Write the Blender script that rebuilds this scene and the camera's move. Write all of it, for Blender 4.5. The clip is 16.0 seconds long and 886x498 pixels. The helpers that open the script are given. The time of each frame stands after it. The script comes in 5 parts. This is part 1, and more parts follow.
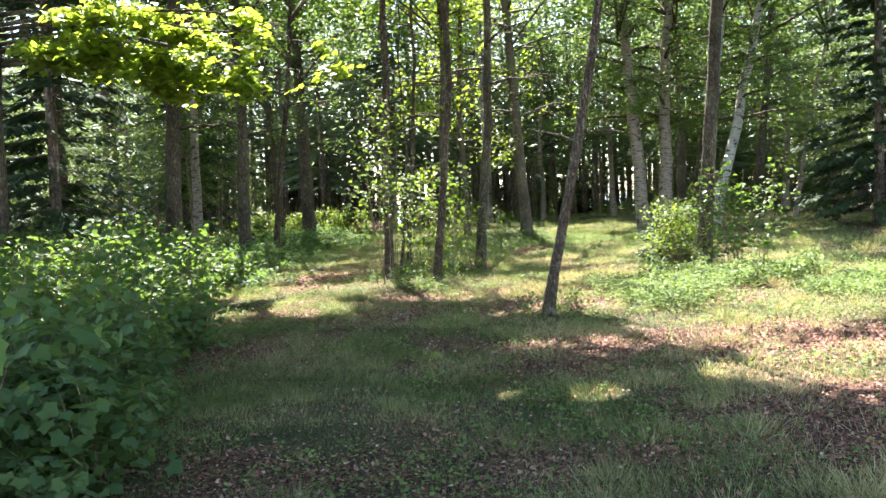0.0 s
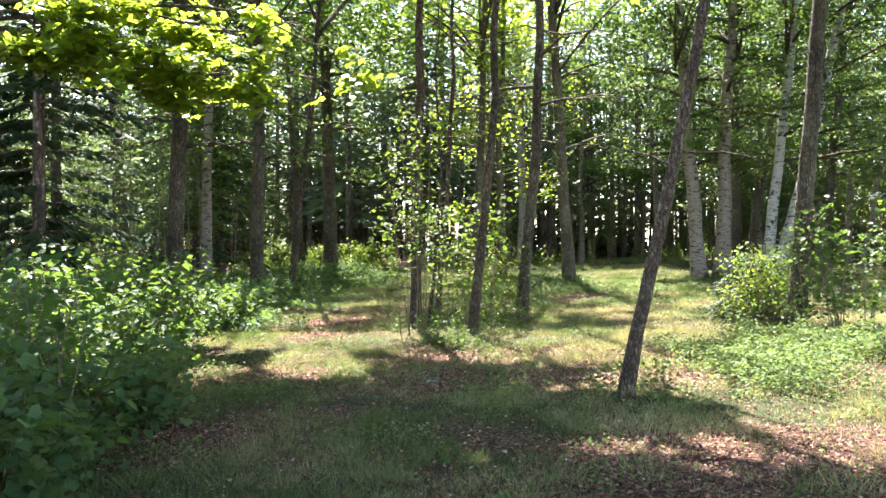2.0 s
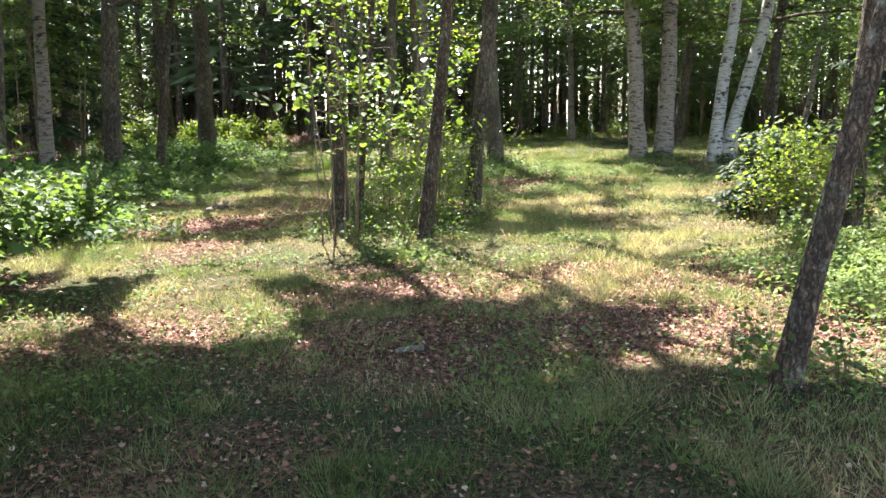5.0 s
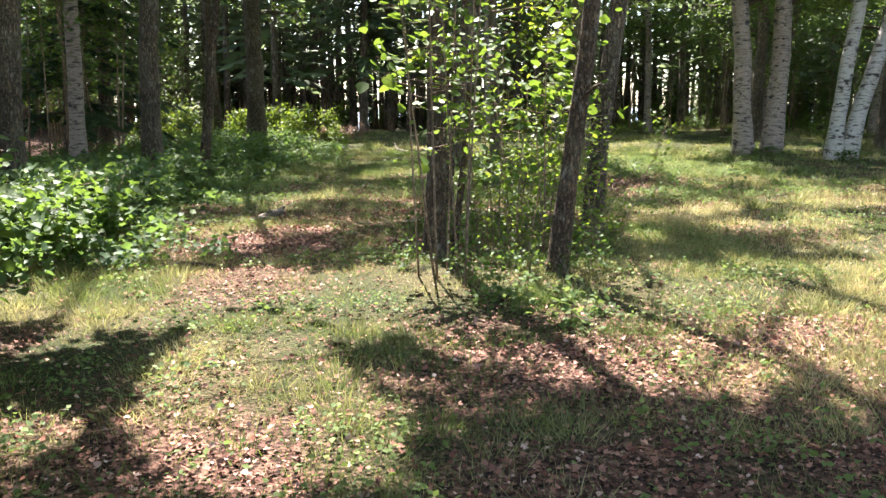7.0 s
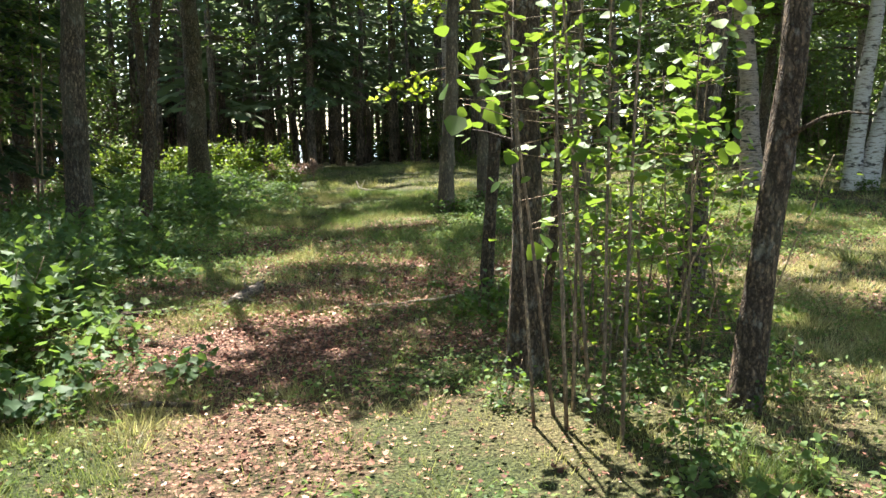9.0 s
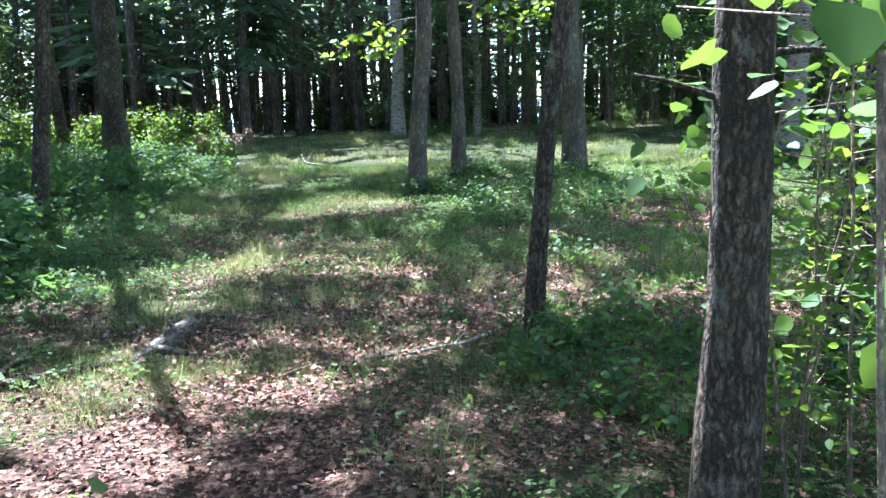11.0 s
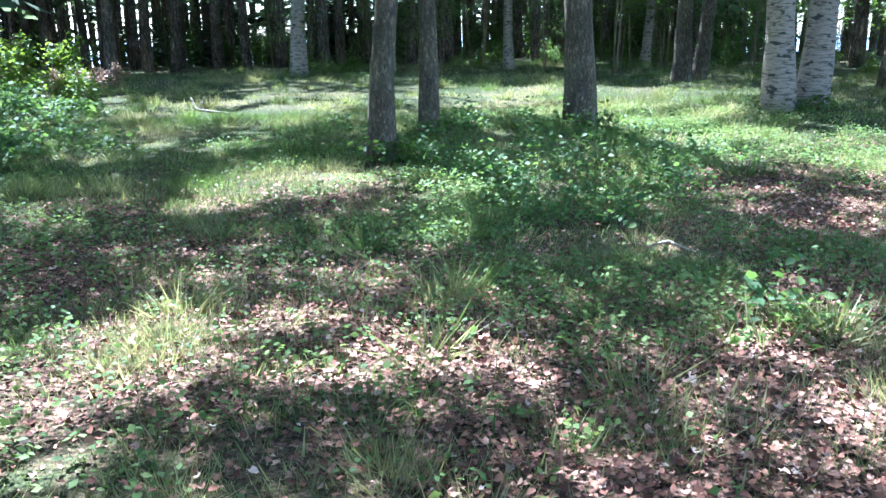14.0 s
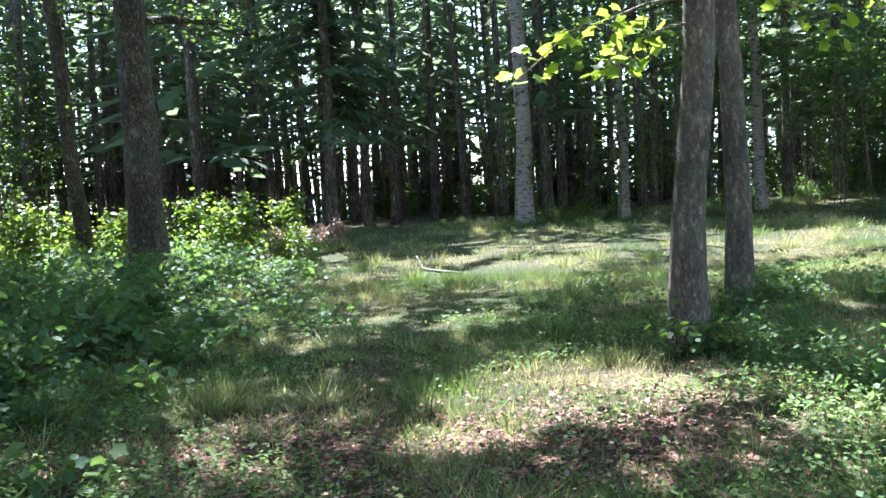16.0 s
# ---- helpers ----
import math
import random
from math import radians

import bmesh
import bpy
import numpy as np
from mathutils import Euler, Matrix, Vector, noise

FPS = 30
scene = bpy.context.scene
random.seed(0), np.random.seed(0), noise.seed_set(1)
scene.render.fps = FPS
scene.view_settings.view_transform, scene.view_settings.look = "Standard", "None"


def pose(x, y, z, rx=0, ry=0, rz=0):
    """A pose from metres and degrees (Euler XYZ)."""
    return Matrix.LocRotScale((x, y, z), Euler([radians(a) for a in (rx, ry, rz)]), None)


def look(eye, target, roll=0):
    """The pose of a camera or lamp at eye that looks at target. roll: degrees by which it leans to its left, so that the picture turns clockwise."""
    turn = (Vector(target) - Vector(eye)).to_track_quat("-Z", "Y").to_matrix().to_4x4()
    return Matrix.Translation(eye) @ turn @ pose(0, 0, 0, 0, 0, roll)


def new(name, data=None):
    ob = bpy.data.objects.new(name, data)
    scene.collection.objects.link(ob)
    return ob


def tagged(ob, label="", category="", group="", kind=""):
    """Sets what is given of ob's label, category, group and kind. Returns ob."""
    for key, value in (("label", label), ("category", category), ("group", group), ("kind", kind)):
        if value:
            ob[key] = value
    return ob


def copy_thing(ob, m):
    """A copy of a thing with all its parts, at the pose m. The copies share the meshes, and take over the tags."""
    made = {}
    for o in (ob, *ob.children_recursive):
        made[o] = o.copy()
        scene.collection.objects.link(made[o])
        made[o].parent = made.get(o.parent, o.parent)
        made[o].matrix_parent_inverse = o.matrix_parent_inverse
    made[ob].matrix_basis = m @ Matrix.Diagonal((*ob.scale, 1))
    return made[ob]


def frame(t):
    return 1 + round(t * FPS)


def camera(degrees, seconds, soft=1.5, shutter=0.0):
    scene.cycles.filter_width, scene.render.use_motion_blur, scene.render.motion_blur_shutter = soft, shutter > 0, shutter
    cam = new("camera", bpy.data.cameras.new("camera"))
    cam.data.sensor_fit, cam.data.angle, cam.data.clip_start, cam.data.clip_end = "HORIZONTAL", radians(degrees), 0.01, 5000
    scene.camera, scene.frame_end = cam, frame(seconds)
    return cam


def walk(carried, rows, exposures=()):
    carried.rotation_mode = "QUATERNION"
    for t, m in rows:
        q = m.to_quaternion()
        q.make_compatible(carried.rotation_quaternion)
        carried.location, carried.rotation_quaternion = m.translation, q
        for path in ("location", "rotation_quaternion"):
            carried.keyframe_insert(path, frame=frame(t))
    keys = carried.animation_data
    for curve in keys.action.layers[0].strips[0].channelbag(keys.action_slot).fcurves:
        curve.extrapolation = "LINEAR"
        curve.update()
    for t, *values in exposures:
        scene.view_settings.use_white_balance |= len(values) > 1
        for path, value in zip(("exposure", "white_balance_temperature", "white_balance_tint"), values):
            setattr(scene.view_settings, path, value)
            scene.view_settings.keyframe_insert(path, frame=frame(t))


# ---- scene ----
cam = camera(53.7, 16.0)
METRES, EYE, TILT, LEAN, TURN = 23.077, 1.5, 0.0, 0.0, 0.0
ROWS = [
    (0.0, 0.0, 0.0, 0.0, -0.16, -3.09, 2.91),
    (0.5, -0.0029, 0.0311, -0.0017, -0.44, -3.59, 2.57),
    (1.0, -0.0044, 0.0604, -0.0015, 0.3, -2.51, 1.65),
    (1.5, -0.0069, 0.0894, -0.0014, 0.35, -1.62, 1.05),
    (2.0, -0.008, 0.1218, -0.0006, 1.67, -0.56, 0.77),
    (2.5, -0.0116, 0.1541, -0.0007, 1.78, -1.98, 1.72),
    (3.0, -0.0163, 0.1858, -0.002, 1.67, -3.41, 1.91),
    (3.5, -0.023, 0.2186, -0.0035, -2.37, -5.23, 1.73),
    (6.0, -0.0546, 0.3647, -0.0038, -6.57, -9.59, 0.49),
    (6.5, -0.0587, 0.3974, -0.0058, -5.14, -9.76, 0.24),
    (7.0, -0.0661, 0.4272, -0.0056, -3.38, -9.22, 0.23),
    (7.5, -0.0776, 0.4576, -0.0035, -2.45, -7.57, 1.89),
    (8.0, -0.0866, 0.4885, -0.0023, -2.42, -7.06, 2.85),
    (8.5, -0.0954, 0.5212, -0.0009, -5.08, -7.16, 2.14),
    (11.0, -0.1103, 0.6779, -0.0026, -12.29, -9.54, 1.47),
    (11.5, -0.1116, 0.7125, -0.0027, -7.26, -10.34, 0.84),
    (12.0, -0.1138, 0.7452, -0.0029, -7.52, -11.88, 0.29),
    (12.5, -0.1146, 0.7778, -0.004, -9.18, -13.42, 0.02),
    (13.0, -0.119, 0.8088, -0.005, -12.78, -14.67, 0.77),
    (13.5, -0.1211, 0.8378, -0.006, -17.34, -14.05, 1.75),
    (14.0, -0.1198, 0.8647, -0.0061, -20.51, -13.7, 0.59),
    (14.5, -0.1184, 0.8935, -0.0062, -20.69, -13.21, 0.06),
    (15.0, -0.1175, 0.9245, -0.0061, -13.13, -10.94, 0.91),
    (15.5, -0.1189, 0.9558, -0.0059, -8.13, -8.34, 1.64),
    (16.0, -0.1185, 0.9866, -0.0053, -7.35, -4.02, 3.06),
]
EXPOSURES = [(0, 3.05, 6400, 13), (7, 2.75, 6500, 17), (8.5, 2.5, 6700, 10), (11, 3.0, 4900, 9), (12, 3.0, 4700, 12), (13.5, 3.3, 4750, 9), (15, 3.1, 4950, 10), (16, 3.2, 5300, 16)]
walk(cam, [(t, pose(0, 0, EYE, TILT, LEAN, TURN) @ pose(METRES * x, METRES * y, METRES * z, 90 + pitch, roll, yaw)) for t, x, y, z, yaw, pitch, roll in ROWS],
     EXPOSURES)

import functools

# ---- light ----
SUN_AZ = (-0.17, 0.985)
SUN_EL = radians(57)
SUN = Vector((SUN_AZ[0] * math.cos(SUN_EL), SUN_AZ[1] * math.cos(SUN_EL), math.sin(SUN_EL))).normalized()
world = bpy.data.worlds.new("sky")
scene.world = world
world.use_nodes = True
wn = world.node_tree
sky = wn.nodes.new("ShaderNodeTexSky")
sky.sky_type, sky.sun_disc = "NISHITA", False
sky.sun_elevation, sky.sun_rotation = SUN_EL, math.atan2(SUN.x, SUN.y)
wn.links.new(sky.outputs[0], wn.nodes["Background"].inputs[0])
wn.nodes["Background"].inputs[1].default_value = 0.103
sun = new("sun", bpy.data.lights.new("sun", "SUN"))
sun.data.energy, sun.data.angle, sun.data.color = 5.0, radians(0.53), (1.0, 0.96, 0.89)
sun.matrix_world = look((0, 0, 30), Vector((0, 0, 30)) - SUN)


# ---- materials ----
def material(name):
    m = bpy.data.materials.new(name)
    m.use_nodes = True
    nt = m.node_tree
    return m, nt, nt.nodes["Principled BSDF"]


def node(nt, kind, **inputs):
    n = nt.nodes.new(kind)
    for k, v in inputs.items():
        n.inputs[k.replace("_", " ")].default_value = v
    return n


def ramp(nt, source, stops):
    n = nt.nodes.new("ShaderNodeValToRGB")
    nt.links.new(source, n.inputs[0])
    e = n.color_ramp.elements
    while len(e) < len(stops):
        e.new(0.5)
    for el, (p, c) in zip(e, stops):
        el.position, el.color = p, (*c, 1)
    return n.outputs[0]


def mixed(nt, fac, a, b, blend="MIX"):
    n = nt.nodes.new("ShaderNodeMix")
    n.data_type, n.blend_type = "RGBA", blend
    for value, sock in ((fac, n.inputs[0]), (a, n.inputs[6]), (b, n.inputs[7])):
        if isinstance(value, (int, float)):
            sock.default_value = value
        elif isinstance(value, tuple):
            sock.default_value = (*value, 1)
        else:
            nt.links.new(value, sock)
    return n.outputs[2]


def noise_tex(nt, scale, detail=4.0, stretch=None, coords="Object", rough=0.55):
    co = nt.nodes.new("ShaderNodeTexCoord")
    out = co.outputs[coords]
    if stretch:
        mp = nt.nodes.new("ShaderNodeMapping")
        mp.inputs["Scale"].default_value = stretch
        nt.links.new(out, mp.inputs[0])
        out = mp.outputs[0]
    n = node(nt, "ShaderNodeTexNoise", Scale=scale, Detail=detail, Roughness=rough)
    nt.links.new(out, n.inputs["Vector"])
    return n.outputs[0]


def world_noise(nt, scale, detail=3.0):
    g = nt.nodes.new("ShaderNodeNewGeometry")
    n = node(nt, "ShaderNodeTexNoise", Scale=scale, Detail=detail)
    nt.links.new(g.outputs["Position"], n.inputs["Vector"])
    return n.outputs[0]


def bump(nt, height, bsdf, strength=0.6, distance=0.01):
    b = node(nt, "ShaderNodeBump", Strength=strength, Distance=distance)
    nt.links.new(height, b.inputs["Height"])
    nt.links.new(b.outputs[0], bsdf.inputs["Normal"])


def leaf_material(name, stops, through_colour, share=0.45, rough=0.45, spec=0.35):
    """Leaves: glossy above, letting sunlight through; the tint varies leaf by leaf."""
    m, nt, b = material(name)
    g = nt.nodes.new("ShaderNodeNewGeometry")
    tint = ramp(nt, g.outputs["Random Per Island"], stops)
    big = world_noise(nt, 0.9)
    tint = mixed(nt, 1.0, tint, ramp(nt, big, [(0.3, (0.7, 0.78, 0.75)), (0.7, (1.15, 1.1, 0.95))]), "MULTIPLY")
    nt.links.new(tint, b.inputs["Base Color"])
    b.inputs["Roughness"].default_value = rough
    b.inputs["Specular IOR Level"].default_value = spec
    t = nt.nodes.new("ShaderNodeBsdfTranslucent")
    nt.links.new(mixed(nt, 0.6, tint, through_colour), t.inputs[0])
    mx = nt.nodes.new("ShaderNodeMixShader")
    mx.inputs[0].default_value = share
    nt.links.new(b.outputs[0], mx.inputs[1])
    nt.links.new(t.outputs[0], mx.inputs[2])
    nt.links.new(mx.outputs[0], nt.nodes["Material Output"].inputs[0])
    return m


LEAF_MAPLE = leaf_material("maple_leaf", [(0, (0.05, 0.11, 0.012)), (0.6, (0.085, 0.16, 0.018)), (1, (0.13, 0.19, 0.02))], (0.5, 0.62, 0.05), 0.58)
LEAF_CANOPY = leaf_material("canopy_leaf", [(0, (0.035, 0.07, 0.014)), (0.6, (0.058, 0.11, 0.02)), (1, (0.105, 0.16, 0.028))], (0.25, 0.38, 0.05), 0.38, 0.5, 0.25)
LEAF_BIRCH = leaf_material("birch_leaf", [(0, (0.05, 0.09, 0.025)), (0.6, (0.075, 0.13, 0.03)), (1, (0.12, 0.17, 0.04))], (0.25, 0.37, 0.06), 0.36, 0.55, 0.25)
LEAF_ASPEN = leaf_material("aspen_leaf", [(0, (0.045, 0.09, 0.018)), (0.6, (0.07, 0.13, 0.022)), (1, (0.12, 0.175, 0.03))], (0.24, 0.36, 0.035), 0.38, 0.55, 0.2)
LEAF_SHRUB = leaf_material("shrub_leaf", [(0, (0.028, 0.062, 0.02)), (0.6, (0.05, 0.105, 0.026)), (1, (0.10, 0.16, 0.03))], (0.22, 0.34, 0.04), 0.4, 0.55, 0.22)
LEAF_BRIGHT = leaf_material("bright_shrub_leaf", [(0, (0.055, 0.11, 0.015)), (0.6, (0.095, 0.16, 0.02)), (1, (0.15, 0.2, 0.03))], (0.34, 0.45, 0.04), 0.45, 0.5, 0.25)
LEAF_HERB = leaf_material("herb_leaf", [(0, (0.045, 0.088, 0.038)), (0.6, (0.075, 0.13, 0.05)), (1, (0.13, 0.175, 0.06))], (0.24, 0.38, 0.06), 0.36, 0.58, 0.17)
LEAF_GROUND = leaf_material("seedling_leaf", [(0, (0.06, 0.1, 0.035)), (0.6, (0.11, 0.165, 0.055)), (1, (0.2, 0.245, 0.09))], (0.32, 0.43, 0.09), 0.33, 0.6, 0.12)
NEEDLES = leaf_material("needles", [(0, (0.05, 0.075, 0.036)), (0.6, (0.08, 0.118, 0.055)), (1, (0.13, 0.165, 0.08))], (0.28, 0.36, 0.16), 0.42, 0.55, 0.25)
NEEDLES_WOOD = leaf_material("deep_wood_needles", [(0, (0.05, 0.075, 0.038)), (0.6, (0.08, 0.115, 0.058)), (1, (0.13, 0.16, 0.08))], (0.28, 0.36, 0.17), 0.42, 0.55, 0.25)
NEEDLES_DARK = leaf_material("spruce_needles", [(0, (0.025, 0.045, 0.024)), (0.6, (0.042, 0.075, 0.036)), (1, (0.075, 0.105, 0.05))], (0.12, 0.18, 0.07), 0.22, 0.65, 0.15)
LEAF_PINK = leaf_material("seed_head", [(0, (0.25, 0.13, 0.09)), (1, (0.42, 0.26, 0.2))], (0.5, 0.3, 0.2), 0.3)


def blade_material(name, low, high):
    """Grass: green in some places, straw-coloured in others."""
    m, nt, b = material(name)
    g = nt.nodes.new("ShaderNodeNewGeometry")
    rnd = g.outputs["Random Per Island"]
    green = ramp(nt, rnd, [(0, (0.04, 0.07, 0.018)), (0.6, (0.08, 0.12, 0.03)), (1, (0.15, 0.18, 0.055))])
    straw = ramp(nt, rnd, [(0, (0.2, 0.165, 0.08)), (0.6, (0.36, 0.31, 0.165)), (1, (0.54, 0.47, 0.29))])
    patch = ramp(nt, mixed(nt, 0.3, world_noise(nt, 0.55, 5), world_noise(nt, 7, 4)), [(low, (0, 0, 0)), (high, (0.9, 0.9, 0.9))])
    tint = mixed(nt, patch, green, straw)
    nt.links.new(tint, b.inputs["Base Color"])
    b.inputs["Roughness"].default_value = 0.5
    b.inputs["Specular IOR Level"].default_value = 0.3
    t = nt.nodes.new("ShaderNodeBsdfTranslucent")
    nt.links.new(mixed(nt, 1.0, tint, (1.7, 1.7, 1.2), "MULTIPLY"), t.inputs[0])
    mx = nt.nodes.new("ShaderNodeMixShader")
    mx.inputs[0].default_value = 0.35
    nt.links.new(b.outputs[0], mx.inputs[1])
    nt.links.new(t.outputs[0], mx.inputs[2])
    nt.links.new(mx.outputs[0], nt.nodes["Material Output"].inputs[0])
    return m


def litter_material():
    m, nt, b = material("dead_leaf")
    g = nt.nodes.new("ShaderNodeNewGeometry")
    tint = ramp(nt, g.outputs["Random Per Island"], [(0, (0.07, 0.03, 0.021)), (0.4, (0.2, 0.085, 0.055)), (0.78, (0.34, 0.17, 0.115)), (0.94, (0.44, 0.26, 0.195)), (1, (0.55, 0.41, 0.335))])
    tint = mixed(nt, 0.5, tint, ramp(nt, world_noise(nt, 60, 2), [(0.3, (0.6, 0.6, 0.6)), (0.7, (1.2, 1.2, 1.2))]), "MULTIPLY")
    nt.links.new(tint, b.inputs["Base Color"])
    b.inputs["Roughness"].default_value = 0.8
    b.inputs["Specular IOR Level"].default_value = 0.2
    return m


def bark_material(name, dark, light, scale=9.0, strength=0.9, moss=0.3, lichen=0.55):
    """Furrowed bark: upright plates with dark cracks between, weathered edges, lichen in patches."""
    m, nt, b = material(name)
    co = nt.nodes.new("ShaderNodeTexCoord")
    wob = node(nt, "ShaderNodeTexNoise", Scale=scale * 0.8, Detail=4.0)
    nt.links.new(co.outputs["Object"], wob.inputs["Vector"])
    mp = nt.nodes.new("ShaderNodeMapping")
    mp.inputs["Scale"].default_value = (1, 1, 0.2)
    nt.links.new(co.outputs["Object"], mp.inputs[0])
    add = nt.nodes.new("ShaderNodeMixRGB")
    add.blend_type, add.inputs[0].default_value = "ADD", 1.6 / scale
    nt.links.new(mp.outputs[0], add.inputs[1])
    nt.links.new(wob.outputs["Color"], add.inputs[2])
    cells = node(nt, "ShaderNodeTexVoronoi", Scale=scale)
    cells.feature = "DISTANCE_TO_EDGE"
    nt.links.new(add.outputs[0], cells.inputs["Vector"])
    plates = ramp(nt, cells.outputs["Distance"], [(0.0, (0.12, 0.12, 0.12)), (0.22, (0.8, 0.8, 0.8)), (0.5, (1, 1, 1))])
    fine = noise_tex(nt, scale * 4, 5, (1, 1, 0.5), rough=0.7)
    flecks = ramp(nt, noise_tex(nt, scale * 1.7, 5, (1, 1, 0.45), rough=0.7), [(0.5, (0.7, 0.7, 0.7)), (0.66, (2.1, 2.0, 1.8))])
    tint = mixed(nt, plates, dark, mixed(nt, 1.0, light, flecks, "MULTIPLY"))
    tint = mixed(nt, 0.6, tint, ramp(nt, fine, [(0.3, (0.4, 0.4, 0.4)), (0.7, (1.4, 1.4, 1.35))]), "MULTIPLY")
    patch = ramp(nt, noise_tex(nt, 2.6, 5), [(0.5, (0, 0, 0)), (0.66, (1, 1, 1))])
    tint = mixed(nt, mixed(nt, 1.0, patch, (moss, moss, moss), "MULTIPLY"), tint, (0.11, 0.12, 0.08))
    crust = ramp(nt, noise_tex(nt, 11, 7, (1, 1, 0.6), rough=0.68), [(0.55, (0, 0, 0)), (0.66, (1, 1, 1))])
    tint = mixed(nt, mixed(nt, 1.0, crust, (lichen, lichen, lichen), "MULTIPLY"), tint, (0.34, 0.34, 0.29))
    broad = ramp(nt, noise_tex(nt, 1.7, 4, (1, 1, 0.6)), [(0.35, (0.6, 0.58, 0.56)), (0.65, (1.25, 1.2, 1.15))])
    tint = mixed(nt, 1.0, tint, broad, "MULTIPLY")
    nt.links.new(tint, b.inputs["Base Color"])
    b.inputs["Roughness"].default_value = 0.88
    b.inputs["Specular IOR Level"].default_value = 0.2
    bump(nt, mixed(nt, 0.3, plates, fine), b, strength, 0.025)
    return m


def birch_material(name, pale, band, amount=0.55, grain=1.0):
    """Birch bark: pale skin with dark cross bands and scars."""
    m, nt, b = material(name)
    bands = noise_tex(nt, 3.2 * grain, 7, (1, 1, 7), rough=0.68)
    scars = noise_tex(nt, 3.0 * grain, 5, (1, 1, 2.2))
    fine = noise_tex(nt, 14, 4, (1, 1, 5))
    tint = ramp(nt, fine, [(0.3, tuple(c * 0.72 for c in pale)), (0.7, pale)])
    tint = mixed(nt, ramp(nt, bands, [(amount, (0, 0, 0)), (amount + 0.06, (1, 1, 1))]), tint, band)
    tint = mixed(nt, ramp(nt, scars, [(0.56, (0, 0, 0)), (0.63, (1, 1, 1))]), tint, (0.05, 0.045, 0.04))
    nt.links.new(tint, b.inputs["Base Color"])
    b.inputs["Roughness"].default_value = 0.75
    b.inputs["Specular IOR Level"].default_value = 0.2
    bump(nt, bands, b, 0.5, 0.012)
    return m


BARK_GREY = bark_material("grey_bark", (0.032, 0.025, 0.019), (0.2, 0.16, 0.122), 26, 1.0, 0.45, 0.4)
BARK_BROWN = bark_material("brown_bark", (0.026, 0.019, 0.014), (0.18, 0.132, 0.094), 30, 1.0, 0.3, 0.5)
BARK_SMOOTH = bark_material("smooth_grey_bark", (0.075, 0.06, 0.047), (0.175, 0.145, 0.112), 16, 0.4, 0.5, 0.22)
BARK_DARK = bark_material("conifer_bark", (0.05, 0.04, 0.036), (0.3, 0.24, 0.21), 9.0, 0.9, 0.15, 0.3)
BARK_TWIG = bark_material("twig_bark", (0.12, 0.09, 0.065), (0.36, 0.27, 0.19), 30, 0.4, 0.0, 0.1)
BARK_BIRCH = birch_material("old_birch_bark", (0.34, 0.272, 0.226), (0.12, 0.094, 0.076), 0.52, 1.7)
BARK_WHITE = birch_material("white_birch_bark", (0.52, 0.48, 0.44), (0.16, 0.13, 0.11), 0.53, 1.4)
BARK_LEAN = bark_material("patchy_brown_bark", (0.03, 0.022, 0.016), (0.19, 0.14, 0.105), 30, 0.9, 0.15)
BARK_LOG = birch_material("rotting_birch_bark", (0.27, 0.2, 0.155), (0.05, 0.036, 0.028), 0.47, 4.0)
BARK_PALE = bark_material("pale_dead_wood", (0.16, 0.14, 0.12), (0.48, 0.43, 0.38), 14, 0.6, 0.1, 0.2)
GRASS = blade_material("grass_blade", 0.44, 0.68)
DRY_GRASS = blade_material("dry_grass_blade", 0.3, 0.54)
LITTER = litter_material()


def ground_material():
    """Soil under the turf: crumbs of dead leaf, dark earth between them, moss and thatch in patches, darkened for the
    shade under blades.
    """
    m, nt, b = material("forest_floor")
    g = nt.nodes.new("ShaderNodeNewGeometry")
    crumbs = node(nt, "ShaderNodeTexVoronoi", Scale=38.0, Randomness=1.0)
    nt.links.new(g.outputs["Position"], crumbs.inputs["Vector"])
    bits = node(nt, "ShaderNodeTexVoronoi", Scale=90.0, Randomness=1.0)
    nt.links.new(g.outputs["Position"], bits.inputs["Vector"])
    soil = ramp(nt, crumbs.outputs["Color"], [(0.15, (0.02, 0.012, 0.009)), (0.45, (0.065, 0.036, 0.026)), (0.75, (0.14, 0.08, 0.058)), (0.95, (0.24, 0.155, 0.115))])
    soil = mixed(nt, 0.55, soil, ramp(nt, bits.outputs["Color"], [(0.2, (0.45, 0.45, 0.45)), (0.8, (1.5, 1.45, 1.4))]), "MULTIPLY")
    # shade between the grass blades is put into these two dark ramps
    green = ramp(nt, bits.outputs["Color"], [(0.2, (0.012, 0.017, 0.007)), (0.8, (0.055, 0.066, 0.025))])
    straw = ramp(nt, bits.outputs["Color"], [(0.2, (0.04, 0.033, 0.015)), (0.8, (0.14, 0.115, 0.058))])
    green = mixed(nt, ramp(nt, world_noise(nt, 0.55, 5), [(0.48, (0, 0, 0)), (0.68, (0.8, 0.8, 0.8))]), green, straw)
    turf_mask = nt.nodes.new("ShaderNodeAttribute")
    turf_mask.attribute_name = "turf"
    patch = mixed(nt, 0.42, mixed(nt, 0.65, world_noise(nt, 0.8, 4), world_noise(nt, 11, 7)), turf_mask.outputs["Color"])
    tint = mixed(nt, ramp(nt, patch, [(0.52, (0, 0, 0)), (0.72, (1, 1, 1))]), soil, green)
    nt.links.new(tint, b.inputs["Base Color"])
    b.inputs["Roughness"].default_value = 0.95
    b.inputs["Specular IOR Level"].default_value = 0.1
    bump(nt, mixed(nt, 0.5, crumbs.outputs["Distance"], world_noise(nt, 45, 6)), b, 1.0, 0.03)
    return m


